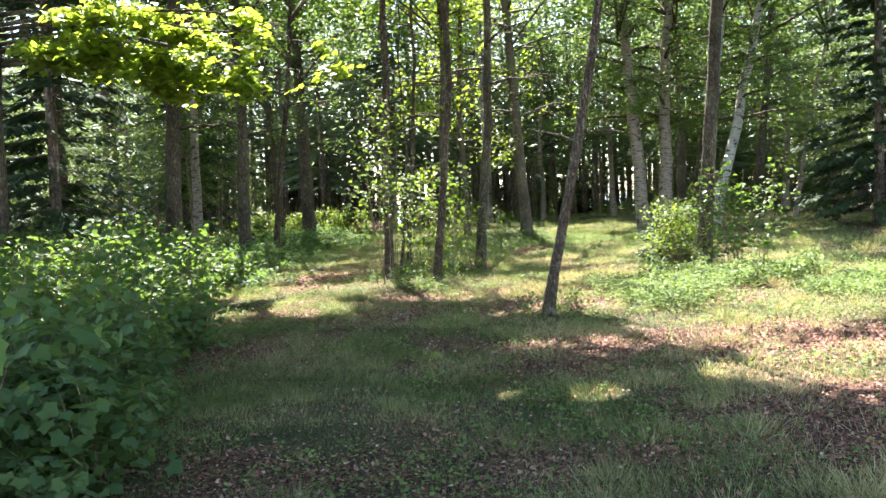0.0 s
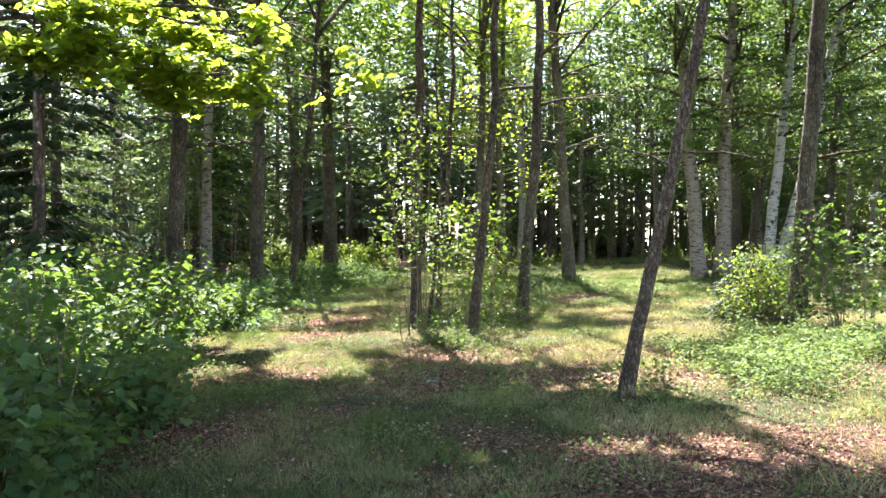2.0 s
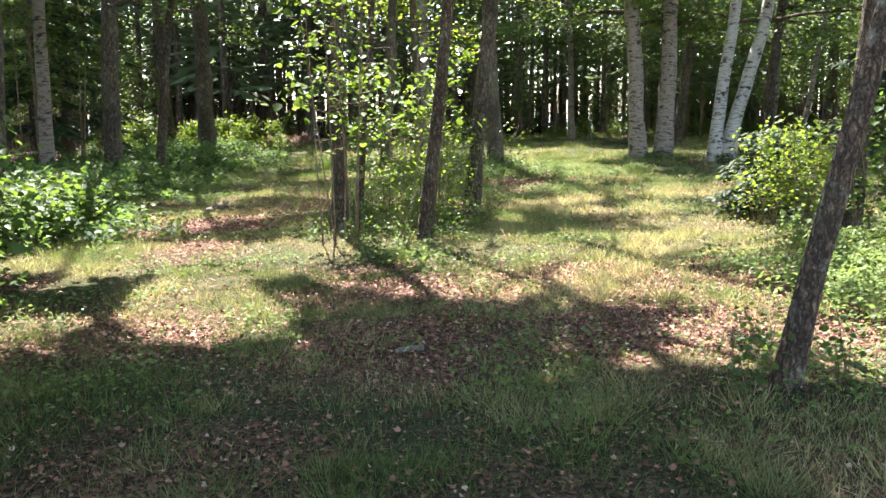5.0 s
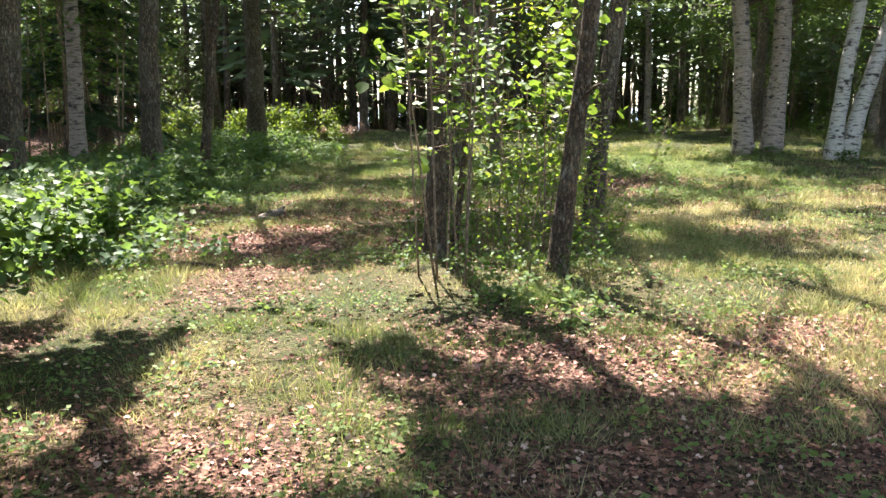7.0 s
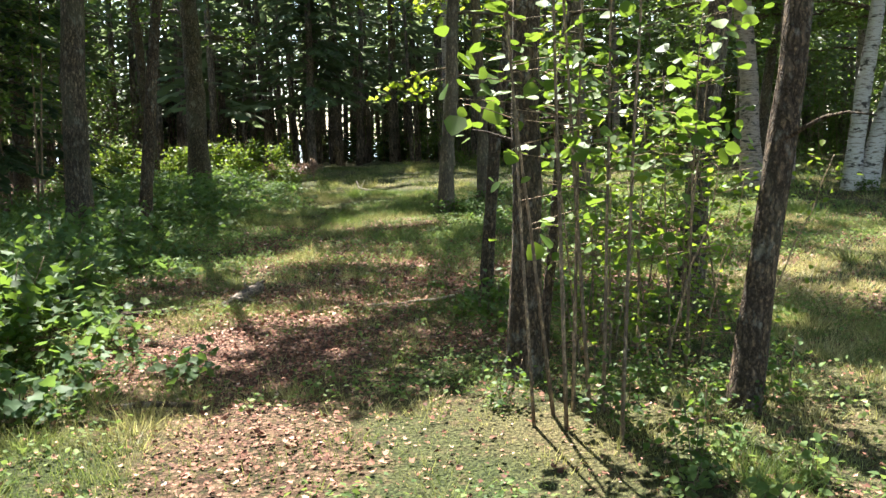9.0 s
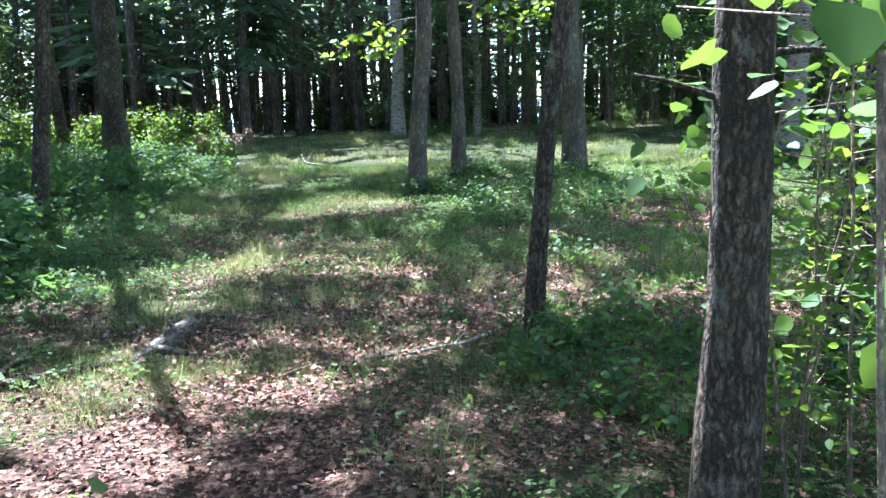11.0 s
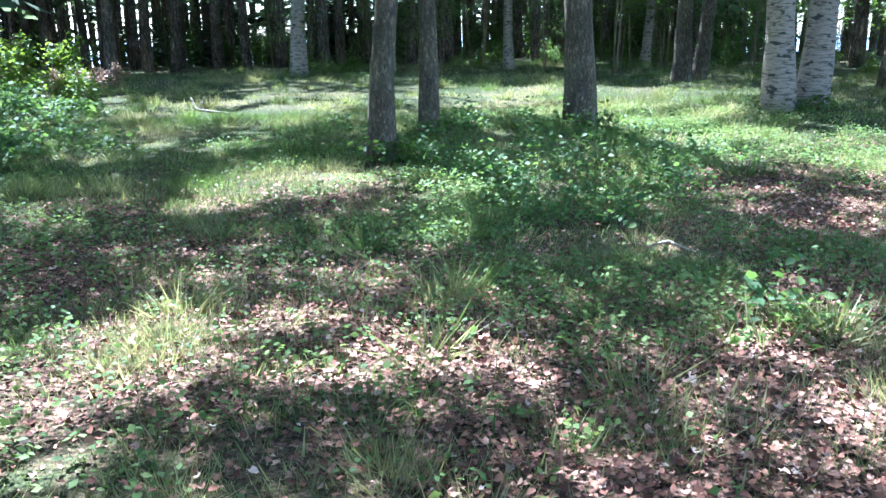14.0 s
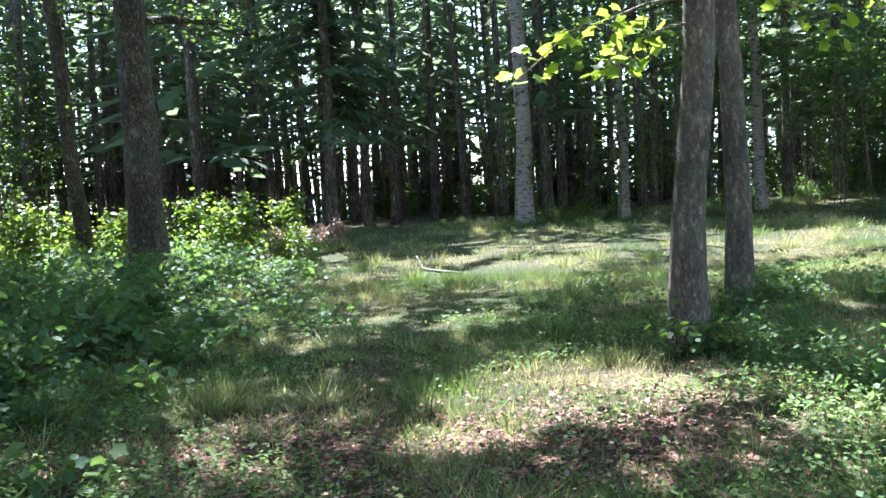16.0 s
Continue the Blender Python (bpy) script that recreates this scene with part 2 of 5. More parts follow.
def water_material():
    m, nt, b = material("lake_water")
    b.inputs["Base Color"].default_value = (0.25, 0.31, 0.34, 1)
    b.inputs["Roughness"].default_value = 0.25
    bump(nt, world_noise(nt, 0.8, 3), b, 0.25, 0.1)
    return m


# ---- mesh tools ----
R = np.random.default_rng(11)


def mesh(name, verts, tris, smooth=False):
    me = bpy.data.meshes.new(name)
    verts, tris = np.asarray(verts, np.float32), np.asarray(tris, np.int32)
    me.vertices.add(len(verts))
    me.vertices.foreach_set("co", verts.ravel())
    me.loops.add(tris.size)
    me.loops.foreach_set("vertex_index", tris.ravel())
    me.polygons.add(len(tris))
    me.polygons.foreach_set("loop_start", np.arange(0, tris.size, 3, dtype=np.int32))
    me.polygons.foreach_set("loop_total", np.full(len(tris), 3, np.int32))
    if smooth:
        me.polygons.foreach_set("use_smooth", np.ones(len(tris), bool))
    me.update(calc_edges=True)
    return me


def part(name, geo, mat, parent=None, label="", smooth=False):
    """One mesh object of (verts, tris), under a thing or under a part."""
    me = mesh(name, geo[0], geo[1], smooth)
    me.materials.append(mat)
    ob = new(name, me)
    if parent:
        ob.parent = parent
    if label:
        ob["label"] = label
    return ob


def joined(geos):
    vs, ts, n = [], [], 0
    for v, t in geos:
        vs.append(np.asarray(v, float))
        ts.append(np.asarray(t, int) + n)
        n += len(v)
    return np.concatenate(vs), np.concatenate(ts)


def unit(v):
    return v / np.maximum(np.linalg.norm(v, axis=-1, keepdims=True), 1e-9)


def tube(path, radii, sides=8, rough=0.0):
    """A limb along a path: rings of points, closed at both ends."""
    path, radii = np.asarray(path, float), np.asarray(radii, float)
    n = len(path)
    d = unit(np.gradient(path, axis=0))
    ref = np.where(np.abs(d[:, 2:3]) > 0.8, np.array([[1.0, 0, 0]]), np.array([[0, 0, 1.0]]))
    a = unit(np.cross(d, ref))
    b = np.cross(d, a)
    ang = np.linspace(0, 2 * math.pi, sides, endpoint=False)
    wob = 1 + rough * R.normal(size=(n, sides))
    ring = path[:, None] + radii[:, None, None] * wob[..., None] * (np.cos(ang)[None, :, None] * a[:, None] + np.sin(ang)[None, :, None] * b[:, None])
    v = np.concatenate([ring.reshape(-1, 3), path[:1], path[-1:]])
    t = []
    for i in range(n - 1):
        for j in range(sides):
            k = (j + 1) % sides
            p, q, r, s = i * sides + j, i * sides + k, (i + 1) * sides + k, (i + 1) * sides + j
            t += [(p, q, r), (p, r, s)]
    for j in range(sides):
        k = (j + 1) % sides
        t += [(n * sides, k, j), (n * sides + 1, (n - 1) * sides + j, (n - 1) * sides + k)]
    return v, np.array(t)


LEAF4 = (np.array([(0, 0, 0), (0.36, 0.45, 0.07), (0, 1, 0), (-0.36, 0.45, 0.07)]), np.array([(0, 1, 2), (0, 2, 3)]))
LEAF6 = (np.array([(0, 0, 0), (0.33, 0.28, 0.06), (0.3, 0.65, 0.05), (0, 1, -0.08), (-0.3, 0.65, 0.05), (-0.33, 0.28, 0.06)]), np.array([(0, 1, 2), (0, 2, 3), (0, 3, 4), (0, 4, 5)]))
ROUND = (np.array([(0, 0, 0), (0.34, 0.1, 0.05), (0.48, 0.45, 0.05), (0.25, 0.82, 0.0), (0, 1, -0.06), (-0.25, 0.82, 0.0), (-0.48, 0.45, 0.05), (-0.34, 0.1, 0.05)]), np.array([(0, i, i + 1) for i in range(1, 7)]))
LOBED = (np.array([(0, 0.12, 0), (0.38, 0.02, 0.02), (0.43, 0.27, 0.05), (0.62, 0.52, -0.03), (0.37, 0.66, 0.04), (0, 1.02, -0.06), (-0.37, 0.66, 0.04), (-0.62, 0.52, -0.03), (-0.43, 0.27, 0.05), (-0.38, 0.02, 0.02), (0, 0.42, -0.07)]), np.array([(10, i, i + 1) for i in range(9)] + [(10, 9, 0)]))
CURLED = (np.array([(0, 0, 0), (0.3, 0.2, 0.14), (0.42, 0.55, 0.2), (0.12, 0.7, 0.02), (0, 1.05, 0.16), (-0.14, 0.7, 0.02), (-0.4, 0.6, 0.22), (-0.32, 0.2, 0.1)]), np.array([(0, i, i + 1) for i in range(1, 7)]))
BLADE1 = (np.array([(-0.5, 0, 0), (0.5, 0, 0), (0, 1, 0.12)]), np.array([(0, 1, 2)]))
SPRAY = (np.array([(0, 0, 0), (0.1, 0.25, 0), (0.34, 0.3, -0.06), (0.12, 0.5, 0), (0.26, 0.62, -0.06), (0, 1, -0.08), (-0.26, 0.62, -0.06), (-0.12, 0.5, 0), (-0.34, 0.3, -0.06), (-0.1, 0.25, 0)]), np.array([(0, 1, 9), (1, 2, 3), (3, 4, 5), (5, 6, 7), (7, 8, 9), (1, 3, 9), (3, 7, 9), (3, 5, 7)]))

BOUGH = (np.array([(0, 0, 0), (0.06, 0.12, 0), (0.2, 0.22, -0.03), (0.08, 0.34, 0), (0.24, 0.5, -0.03), (0.07, 0.58, 0), (0.16, 0.78, -0.04), (0, 1, -0.05), (-0.16, 0.78, -0.04), (-0.07, 0.58, 0), (-0.24, 0.5, -0.03), (-0.08, 0.34, 0), (-0.2, 0.22, -0.03), (-0.06, 0.12, 0)]),
         np.array([(0, 1, 13), (1, 2, 3), (13, 11, 12), (1, 3, 11), (1, 11, 13), (3, 4, 5), (11, 9, 10), (3, 5, 9), (3, 9, 11), (5, 6, 7), (9, 7, 8), (5, 7, 9)]))


def strewn(shape, at, along, up, size, width=None):
    """Copies of a small shape at many places, each with its own direction, facing and size, as one mesh."""
    tv, tt = shape
    at, along, up = np.asarray(at, float), unit(np.asarray(along, float)), np.asarray(up, float)
    n = len(at)
    size = np.broadcast_to(np.asarray(size, float), (n,))
    width = size if width is None else np.broadcast_to(np.asarray(width, float), (n,))
    x = unit(np.cross(along, up))
    z = np.cross(x, along)
    v = at[:, None] + x[:, None] * (tv[None, :, :1] * width[:, None, None]) + along[:, None] * (tv[None, :, 1:2] * size[:, None, None]) + z[:, None] * (tv[None, :, 2:3] * size[:, None, None])
    t = tt[None] + (np.arange(n) * len(tv))[:, None, None]
    return v.reshape(-1, 3), t.reshape(-1, 3)


def leaves(at, size, shape=LEAF4, flat=0.9, droop=0.25):
    """Leaves at many places, roughly level, tilted at random."""
    n = len(at)
    a = R.uniform(0, 2 * math.pi, n)
    along = np.stack([np.cos(a), np.sin(a), R.normal(-droop, 0.35, n)], 1)
    up = np.array([0, 0, 1.0]) + R.normal(0, 1, (n, 3)) * flat * 0.6
    return strewn(shape, at, along, up, size * R.uniform(0.6, 1.25, n))


def smooth_step(a, b, x):
    t = np.clip((x - a) / (b - a), 0, 1)
    return t * t * (3 - 2 * t)


def value_noise(x, y, scale, seed=0):
    """Soft noise from 0 to 1 on the plan."""
    x, y = np.asarray(x, float) / scale, np.asarray(y, float) / scale

    def h(i, j):
        s = np.sin(i * 127.1 + j * 311.7 + seed * 74.7) * 43758.5453
        return s - np.floor(s)
    i, j = np.floor(x), np.floor(y)
    u, v = x - i, y - j
    u, v = u * u * (3 - 2 * u), v * v * (3 - 2 * v)
    return (h(i, j) * (1 - u) + h(i + 1, j) * u) * (1 - v) + (h(i, j + 1) * (1 - u) + h(i + 1, j + 1) * u) * v


def height(x, y):
    """The ground: nearly level, a gentle rise to a crest, then a slope down to the lake."""
    x, y = np.asarray(x, float), np.asarray(y, float)
    z = np.interp(y, [-10, 7, 10, 13, 17, 25, 28.5, 33, 36.5, 40, 46, 50], [-0.2, -0.18, -0.165, -0.12, -0.095, -0.09, -0.05, 0.01, 0.03, 0.1, 0.23, 0.28]) + 0.01 * np.clip(x, -4, 14) * smooth_step(20, 28, y)
    z = z + 0.12 * smooth_step(-3.5, -6, x) * smooth_step(10, 18, y) + 0.25 * np.exp(-((x - 1.8) / 1.8) ** 2 - ((y - 30.2) / 1.5) ** 2)
    z = z + 0.1 * np.exp(-((x + 0.6) / 1.0) ** 2 - ((y - 17.3) / 0.8) ** 2) + 0.08 * np.exp(-((x - 1.28) ** 2 + (y - 11.4) ** 2) / 0.2) + 0.1 * np.exp(-((x - 7.7) / 1.3) ** 2 - ((y - 31.4) / 1.0) ** 2)
    z = z - 0.018 * np.maximum(y - 52, 0) - 0.045 * np.maximum(y - 68, 0)
    z = z + (value_noise(x, y, 2.3, 3) - 0.5) * 0.06 + (value_noise(x, y, 0.7, 5) - 0.5) * 0.035
    return np.maximum(z, -9.0)


def edge(y):
    """Where the thicket beside the track begins, as x for each y."""
    return np.interp(y, [-4, 2, 4.5, 7, 12, 17.7, 24, 28, 33, 40, 46], [-2.2, -1.9, -2.0, -2.4, -3.4, -4.5, -4.9, -4.9, -4.6, -3.9, -4.5])


# ---- ground and lake ----
def on_grass(x, y):
    return (x > edge(y) - 0.4) * (1 - 0.8 * LITTERED(x, y))


def LITTERED(x, y):
    """Where dead leaves lie thick, 0 to 1."""
    o = np.zeros_like(x)
    for ex, ey, rx, ry in [(-1.0, 22.3, 1.3, 1.9), (-3.2, 19.4, 1.2, 1.0), (-0.6, 14.6, 1.0, 0.7), (3.2, 6, 2.0, 1.2), (0.6, 9.4, 1.8, 1.1), (-2.3, 10.4, 1.2, 1.0), (0.2, 5.4, 1.8, 0.9), (-1.7, 27.4, 1.0, 1.1), (-2.7, 26.2, 0.9, 0.8), (2.0, 14.3, 1.6, 0.5), (4.2, 9.5, 1.6, 0.9), (0.6, 12.9, 2.4, 1.0), (-2.8, 13.2, 1.4, 0.9), (0.2, 23.5, 1.3, 0.8), (3.2, 25.4, 2.3, 1.5), (0.3, 21.6, 1.3, 1.2), (-3.2, 26.2, 0.8, 0.9), (0.3, 15.2, 1.6, 0.7), (-2.9, 21.0, 1.3, 0.8)]:
        o = np.maximum(o, 1.3 * np.exp(-(((x - ex) / rx) ** 2 + ((y - ey) / ry) ** 2)))
    o *= (0.4 + 0.6 * smooth_step(0.36, 0.56, value_noise(x, y, 0.55, 15))) * (1 - 0.5 * smooth_step(13.5, 11.5, y) * smooth_step(2.4, 0.8, x))
    return np.clip(o + 0.38 * smooth_step(0.56, 0.76, value_noise(x, y, 1.4, 14)) * smooth_step(32, 28, y), 0, 1)


def grid_axis(lo, hi, fine_lo, fine_hi, step):
    mid = np.arange(fine_lo, fine_hi + step, step)
    low = fine_lo - (fine_lo - lo) * (np.linspace(1, 0, 14)[:-1] ** 2.6)
    high = fine_hi + step + (hi - fine_hi - step) * (np.linspace(0, 1, 14)[1:] ** 2.6)
    return np.concatenate([low, mid, high])


gx, gy = grid_axis(-2500, 2500, -14, 22, 0.22), grid_axis(-2500, 4000, -6, 62, 0.22)
GX, GY = np.meshgrid(gx, gy)
gi = np.arange(GX.size).reshape(GX.shape)
quads = np.stack([gi[:-1, :-1], gi[:-1, 1:], gi[1:, 1:], gi[1:, :-1]], -1).reshape(-1, 4)
ground = part("ground", (np.stack([GX, GY, height(GX, GY)], -1).reshape(-1, 3), np.concatenate([quads[:, [0, 1, 2]], quads[:, [0, 2, 3]]])), ground_material(), smooth=True)
mask = ground.data.attributes.new("turf", "FLOAT", "POINT")
mask.data.foreach_set("value", on_grass(GX, GY).ravel().astype(np.float32))
tagged(ground, "forest floor of soil, moss and thin turf rising to a low crest", "ground", kind="structure")
lake = part("water", (np.array([(-1500, 125, -5.5), (1500, 125, -5.5), (1500, 3500, -5.5), (-1500, 3500, -5.5)]), np.array([(0, 1, 2), (0, 2, 3)])), water_material())
tagged(lake, "pale lake shining behind the trees", "lake", kind="structure")


# ---- trees ----
def gaps(x, y):
    """How open the canopy is, 0 to 1, seen along the sun from a point of the ground."""
    x, y = np.asarray(x, float), np.asarray(y, float)
    wob = (value_noise(x, y, 1.1, 21) - 0.5) * 0.9 + (value_noise(x, y, 0.45, 22) - 0.5) * 0.5
    o = np.zeros_like(x)
    for cx, cy, rx, ry in GAPS:
        o = np.maximum(o, 1.25 - np.sqrt(((x - cx) / rx) ** 2 + ((y - cy) / ry) ** 2) + wob * 0.5)
    dapple = smooth_step(0.7, 0.85, value_noise(x * 0.6, y, 0.8, 31)) * (0.15 + 0.5 * smooth_step(13, 20, y) - 0.35 * smooth_step(23, 26, y))
    fleck = smooth_step(0.74, 0.82, (0.04 * smooth_step(24.3, 23.3, y) + 0.05 * smooth_step(-1.5, 0, x)) * smooth_step(18.5, 20.5, y) * smooth_step(27, 25, y) + 0.08 * smooth_step(1, 2.5, x) * smooth_step(20.5, 23, y) * smooth_step(30, 28, y) + 0.09 * smooth_step(-1, 0.8, x) * smooth_step(10.5, 11.5, y) * smooth_step(14, 13, y) + value_noise(x * 0.8, y, 0.55, 41) * 0.6 + value_noise(x, y, 0.27, 43) * 0.4) * (0.45 + 0.5 * smooth_step(11, 16, y))
    behind = 1 - smooth_step(-1.8, -1.2, x) * smooth_step(1.2, 0.6, x) * smooth_step(18.2, 18.8, y) * smooth_step(22, 21.3, y)
    return np.clip(np.maximum(smooth_step(0.1, 0.45, o), np.maximum(dapple, fleck) * behind), 0, 1)


# wanted sun patches on the ground; foliage in the sun's way is left out
GAPS = [(-1.5, 16.3, 2.7, 1.7), (1.6, 16.3, 3.0, 1.8), (-2.1, 14.2, 0.75, 1.1), (-3.9, 16.8, 1.0, 0.9), (4.8, 14.2, 3.0, 2.8), (8.5, 13.8, 3.6, 3.0), (1.3, 14.9, 1.0, 0.8)]
GAPS += [(2.8, 9.4, 1.1, 0.5), (3.7, 7.5, 1.0, 0.45), (4.4, 8.7, 1.6, 0.6), (4.8, 11.5, 2.6, 1.1), (0.93, 9.7, 0.4, 0.25), (0.5, 7.55, 0.26, 0.17), (1.2, 7.25, 0.35, 0.22), (2.9, 8.0, 0.7, 0.4)]
GAPS += [(-0.1, 9.45, 0.25, 0.2), (2.05, 9.85, 0.4, 0.25), (0.13, 12.0, 0.3, 0.3), (-3.4, 20.4, 0.8, 0.6), (-3.7, 19.7, 0.9, 0.8), (-3.0, 23.8, 0.55, 0.35), (-3.2, 22.7, 0.4, 0.6)]
GAPS += [(-2.0, 24.4, 0.35, 0.18), (-1.97, 23.5, 0.4, 0.2), (-1.35, 23.45, 0.4, 0.22), (-1.2, 28.5, 1.0, 0.9), (-2.2, 27.7, 0.5, 0.3), (-1.4, 31.4, 0.55, 0.3), (-2.4, 32.3, 0.4, 0.25)]
GAPS += [(-0.3, 36.0, 1.7, 0.8), (0.3, 33.7, 1.3, 0.4), (2.5, 39.5, 4.0, 1.2), (-0.1, 38.5, 2.2, 0.7), (4.2, 30.6, 1.3, 0.6), (3.2, 27.6, 1.5, 0.5), (4.6, 27.4, 1.4, 0.5), (1.35, 26.3, 0.4, 0.2)]
GAPS += [(0.0, 26.4, 0.4, 0.2), (4.4, 22.2, 1.6, 0.45), (3.1, 23.9, 1.3, 0.35), (5.4, 38.0, 3.2, 1.2), (8.2, 24.4, 2.2, 0.5), (-5.0, 19.0, 1.3, 1.3), (-5.5, 14.0, 1.6, 1.6), (-6.0, 41.5, 3.0, 2.6)]
GAPS += [(4.5, 18.6, 1.4, 1.2), (-0.3, 17.3, 1.3, 0.8), (2.6, 12.3, 1.4, 1.2), (3.4, 10.6, 1.4, 1.0), (0.6, 27.4, 1.2, 0.4), (1.9, 28.0, 0.8, 0.35), (7.5, 19.5, 2.6, 0.5), (10.5, 27.5, 2.6, 0.6), (-8.0, 40.5, 2.0, 2.0), (9.0, 35.0, 3.0, 0.7), (-3.6, 41.2, 1.5, 1.2), (-3.3, 5.0, 0.3, 0.2)]
GAPS += [(4.3, 29.2, 1.7, 0.6), (0.3, 27.0, 0.35, 0.2), (1.6, 27.0, 0.4, 0.25), (0.9, 25.3, 0.4, 0.25), (2.2, 25.2, 0.5, 0.25), (-0.2, 22.4, 0.35, 0.2), (0.6, 23.3, 0.4, 0.25), (-0.7, 21.5, 0.3, 0.2), (-2.4, 20.2, 0.5, 0.3), (-1.7, 20.9, 0.35, 0.25), (0.9, 12.2, 0.5, 0.22), (1.6, 12.9, 0.7, 0.3), (0.2, 12.6, 0.35, 0.2), (3.5, 25.5, 0.8, 0.3), (5.0, 26.3, 1.0, 0.3), (2.6, 26.4, 0.5, 0.25), (-3.1, 24.4, 0.7, 0.45), (5.5, 28.3, 1.2, 0.4)]
GAPS += [(-6.2, 14.6, 2.2, 1.7), (-3.7, 15.0, 1.5, 1.2), (-4.3, 11.6, 0.8, 0.6), (-3.9, 12.9, 0.6, 0.55), (-5.0, 10.3, 0.6, 0.45), (-5.4, 12.4, 1.0, 0.7), (-3.6, 10.0, 0.4, 0.35)]
GAPS += [(1.5, 42.5, 4.0, 1.5), (-1.5, 40.5, 2.5, 0.8), (4.2, 36.0, 1.6, 0.8), (5.0, 33.3, 2.4, 0.6), (7.5, 36.5, 2.5, 1.0), (1.0, 36.8, 1.2, 0.6), (3.6, 20.3, 1.3, 0.45), (2.2, 21.8, 1.0, 0.35), (0.3, 27.3, 0.4, 0.3), (1.5, 27.1, 0.5, 0.3), (5.2, 31.4, 1.6, 0.5)]
GAPS += [(0.2, 14.9, 1.4, 0.7), (-0.6, 15.3, 0.8, 0.5)]
SLANT = np.array([SUN.x / SUN.z, SUN.y / SUN.z])


def thin_canopy(x, y):
    """The share of leaves that the canopy lacks where it lets half the light through."""
    glade = smooth_step(-2.8, -1.2, x) * smooth_step(20, 22, y) * smooth_step(30, 27, y)
    lawn = smooth_step(1.5, 3.5, x) * smooth_step(30, 26, y) * smooth_step(3, 7, y)
    near = smooth_step(0.2, 1.6, x) * smooth_step(13.5, 12.5, y) * smooth_step(4, 7, y)
    verge_side = smooth_step(-3.6, -4.4, x) * smooth_step(13, 16, y) * smooth_step(27, 23, y)
    return np.clip(np.maximum(np.maximum(0.4 * glade, 0.45 * verge_side), np.maximum(0.4 * lawn, 0.5 * near)) * (0.55 + 0.9 * value_noise(x, y, 1.6, 51)), 0, 0.85)


def clear(spots, x, y, z):
    """The places of leaves less those that would stand in a gap."""
    p = spots + np.array([x, y, 0.0])
    sx, sy = p[:, 0] - SLANT[0] * p[:, 2], p[:, 1] - SLANT[1] * p[:, 2]
    o = gaps(sx, sy)
    kept = (p[:, 2] < 3.0) | (R.uniform(0, 1, len(o)) > thin_canopy(sx, sy))
    return spots[kept & ((o < 0.5) | (p[:, 2] < 2.5) | (R.uniform(0, 1, len(o)) < np.where(p[:, 1] > 27, 0.3, 0.06)))]


def thing(name, label, category, at, group=""):
    ob = new(name)
    ob.empty_display_size = 0.2
    ob.location = at
    return tagged(ob, label, category, group)


def trunk_path(tall, lean, bend=0.0, n=14, wander=0.045):
    """From the root up; lean is the sideways run per metre, bend how much of it is lost higher up."""
    z = np.linspace(-0.25, tall, n)
    s = np.maximum(z, 0)
    off = s[:, None] * np.array(lean)[None] * (1 - bend * np.clip(s / 6, 0, 1))[:, None]
    w = np.cumsum(R.normal(0, wander, (n, 2)), 0)
    w -= w[1]
    return np.concatenate([off + w * (z > 0)[:, None], z[:, None]], 1)


def trunk_radii(path, dia, tall, flare=0.35):
    s = np.maximum(path[:, 2], 0)
    return dia / 2 * (np.clip(1 - s / (tall * 1.06), 0.03, 1) ** 0.75 + flare * np.exp(-s / 0.22))


def finer(path, radii, steps):
    z = np.linspace(0, len(path) - 1, steps)
    i = np.arange(len(path))
    return np.stack([np.interp(z, i, path[:, k]) for k in range(3)], 1), np.interp(z, i, radii)


def bough(start, heading, length, rise, sag=0.0, n=7):
    s = np.linspace(0, 1, n)
    d = np.array([math.cos(heading), math.sin(heading)])
    p = start[None] + np.concatenate([(s * length)[:, None] * d[None], (s * length * rise - sag * length * s ** 2)[:, None]], 1)
    p[1:] += R.normal(0, 0.03 * length, (n - 1, 3)) * s[1:, None]
    return p


def leafy_limbs(path, dia, low, high, count, reach, per, spread, rise=0.45):
    """Limbs off a trunk from height low to high, and the places of the leaves along them."""
    limbs, twigs, spots = [], [], []
    for k in range(count):
        h = low + (high - low) * (k + R.uniform()) / count
        p0 = np.array([np.interp(h, path[:, 2], path[:, i]) for i in range(3)])
        f = 1 - 0.55 * (h - low) / max(high - low, 0.1)
        length = reach * f * R.uniform(0.6, 1.15)
        heading = k * 2.4 + R.uniform(-0.5, 0.5)
        b = bough(p0, heading, length, rise * R.uniform(0.3, 1.2), 0.25)
        limbs.append(tube(b, np.linspace(dia * 0.16, 0.006, len(b)), 5))
        for _ in range(3):
            j = R.integers(2, len(b))
            tw = bough(b[j - 1], heading + R.uniform(-1.2, 1.2), length * 0.42, 0.1, 0.25, 4)
            twigs.append(tube(tw, np.linspace(dia * 0.06 + 0.003, 0.003, 4), 4))
            s = R.uniform(0.1, 1, per // 4)
            q = np.stack([np.interp(s * 3, range(4), tw[:, i]) for i in range(3)], 1)
            spots.append(q + R.normal(0, spread, q.shape) * (1, 1, 0.6))
        s = R.uniform(0.3, 1.02, per // 4)
        q = np.stack([np.interp(s * (len(b) - 1), range(len(b)), b[:, i]) for i in range(3)], 1)
        spots.append(q + R.normal(0, spread, q.shape) * (1, 1, 0.6))
    return limbs, joined(twigs), np.concatenate(spots)


CROWNS = []          # trunks that carry the high canopy: place, and the empty above which it hangs


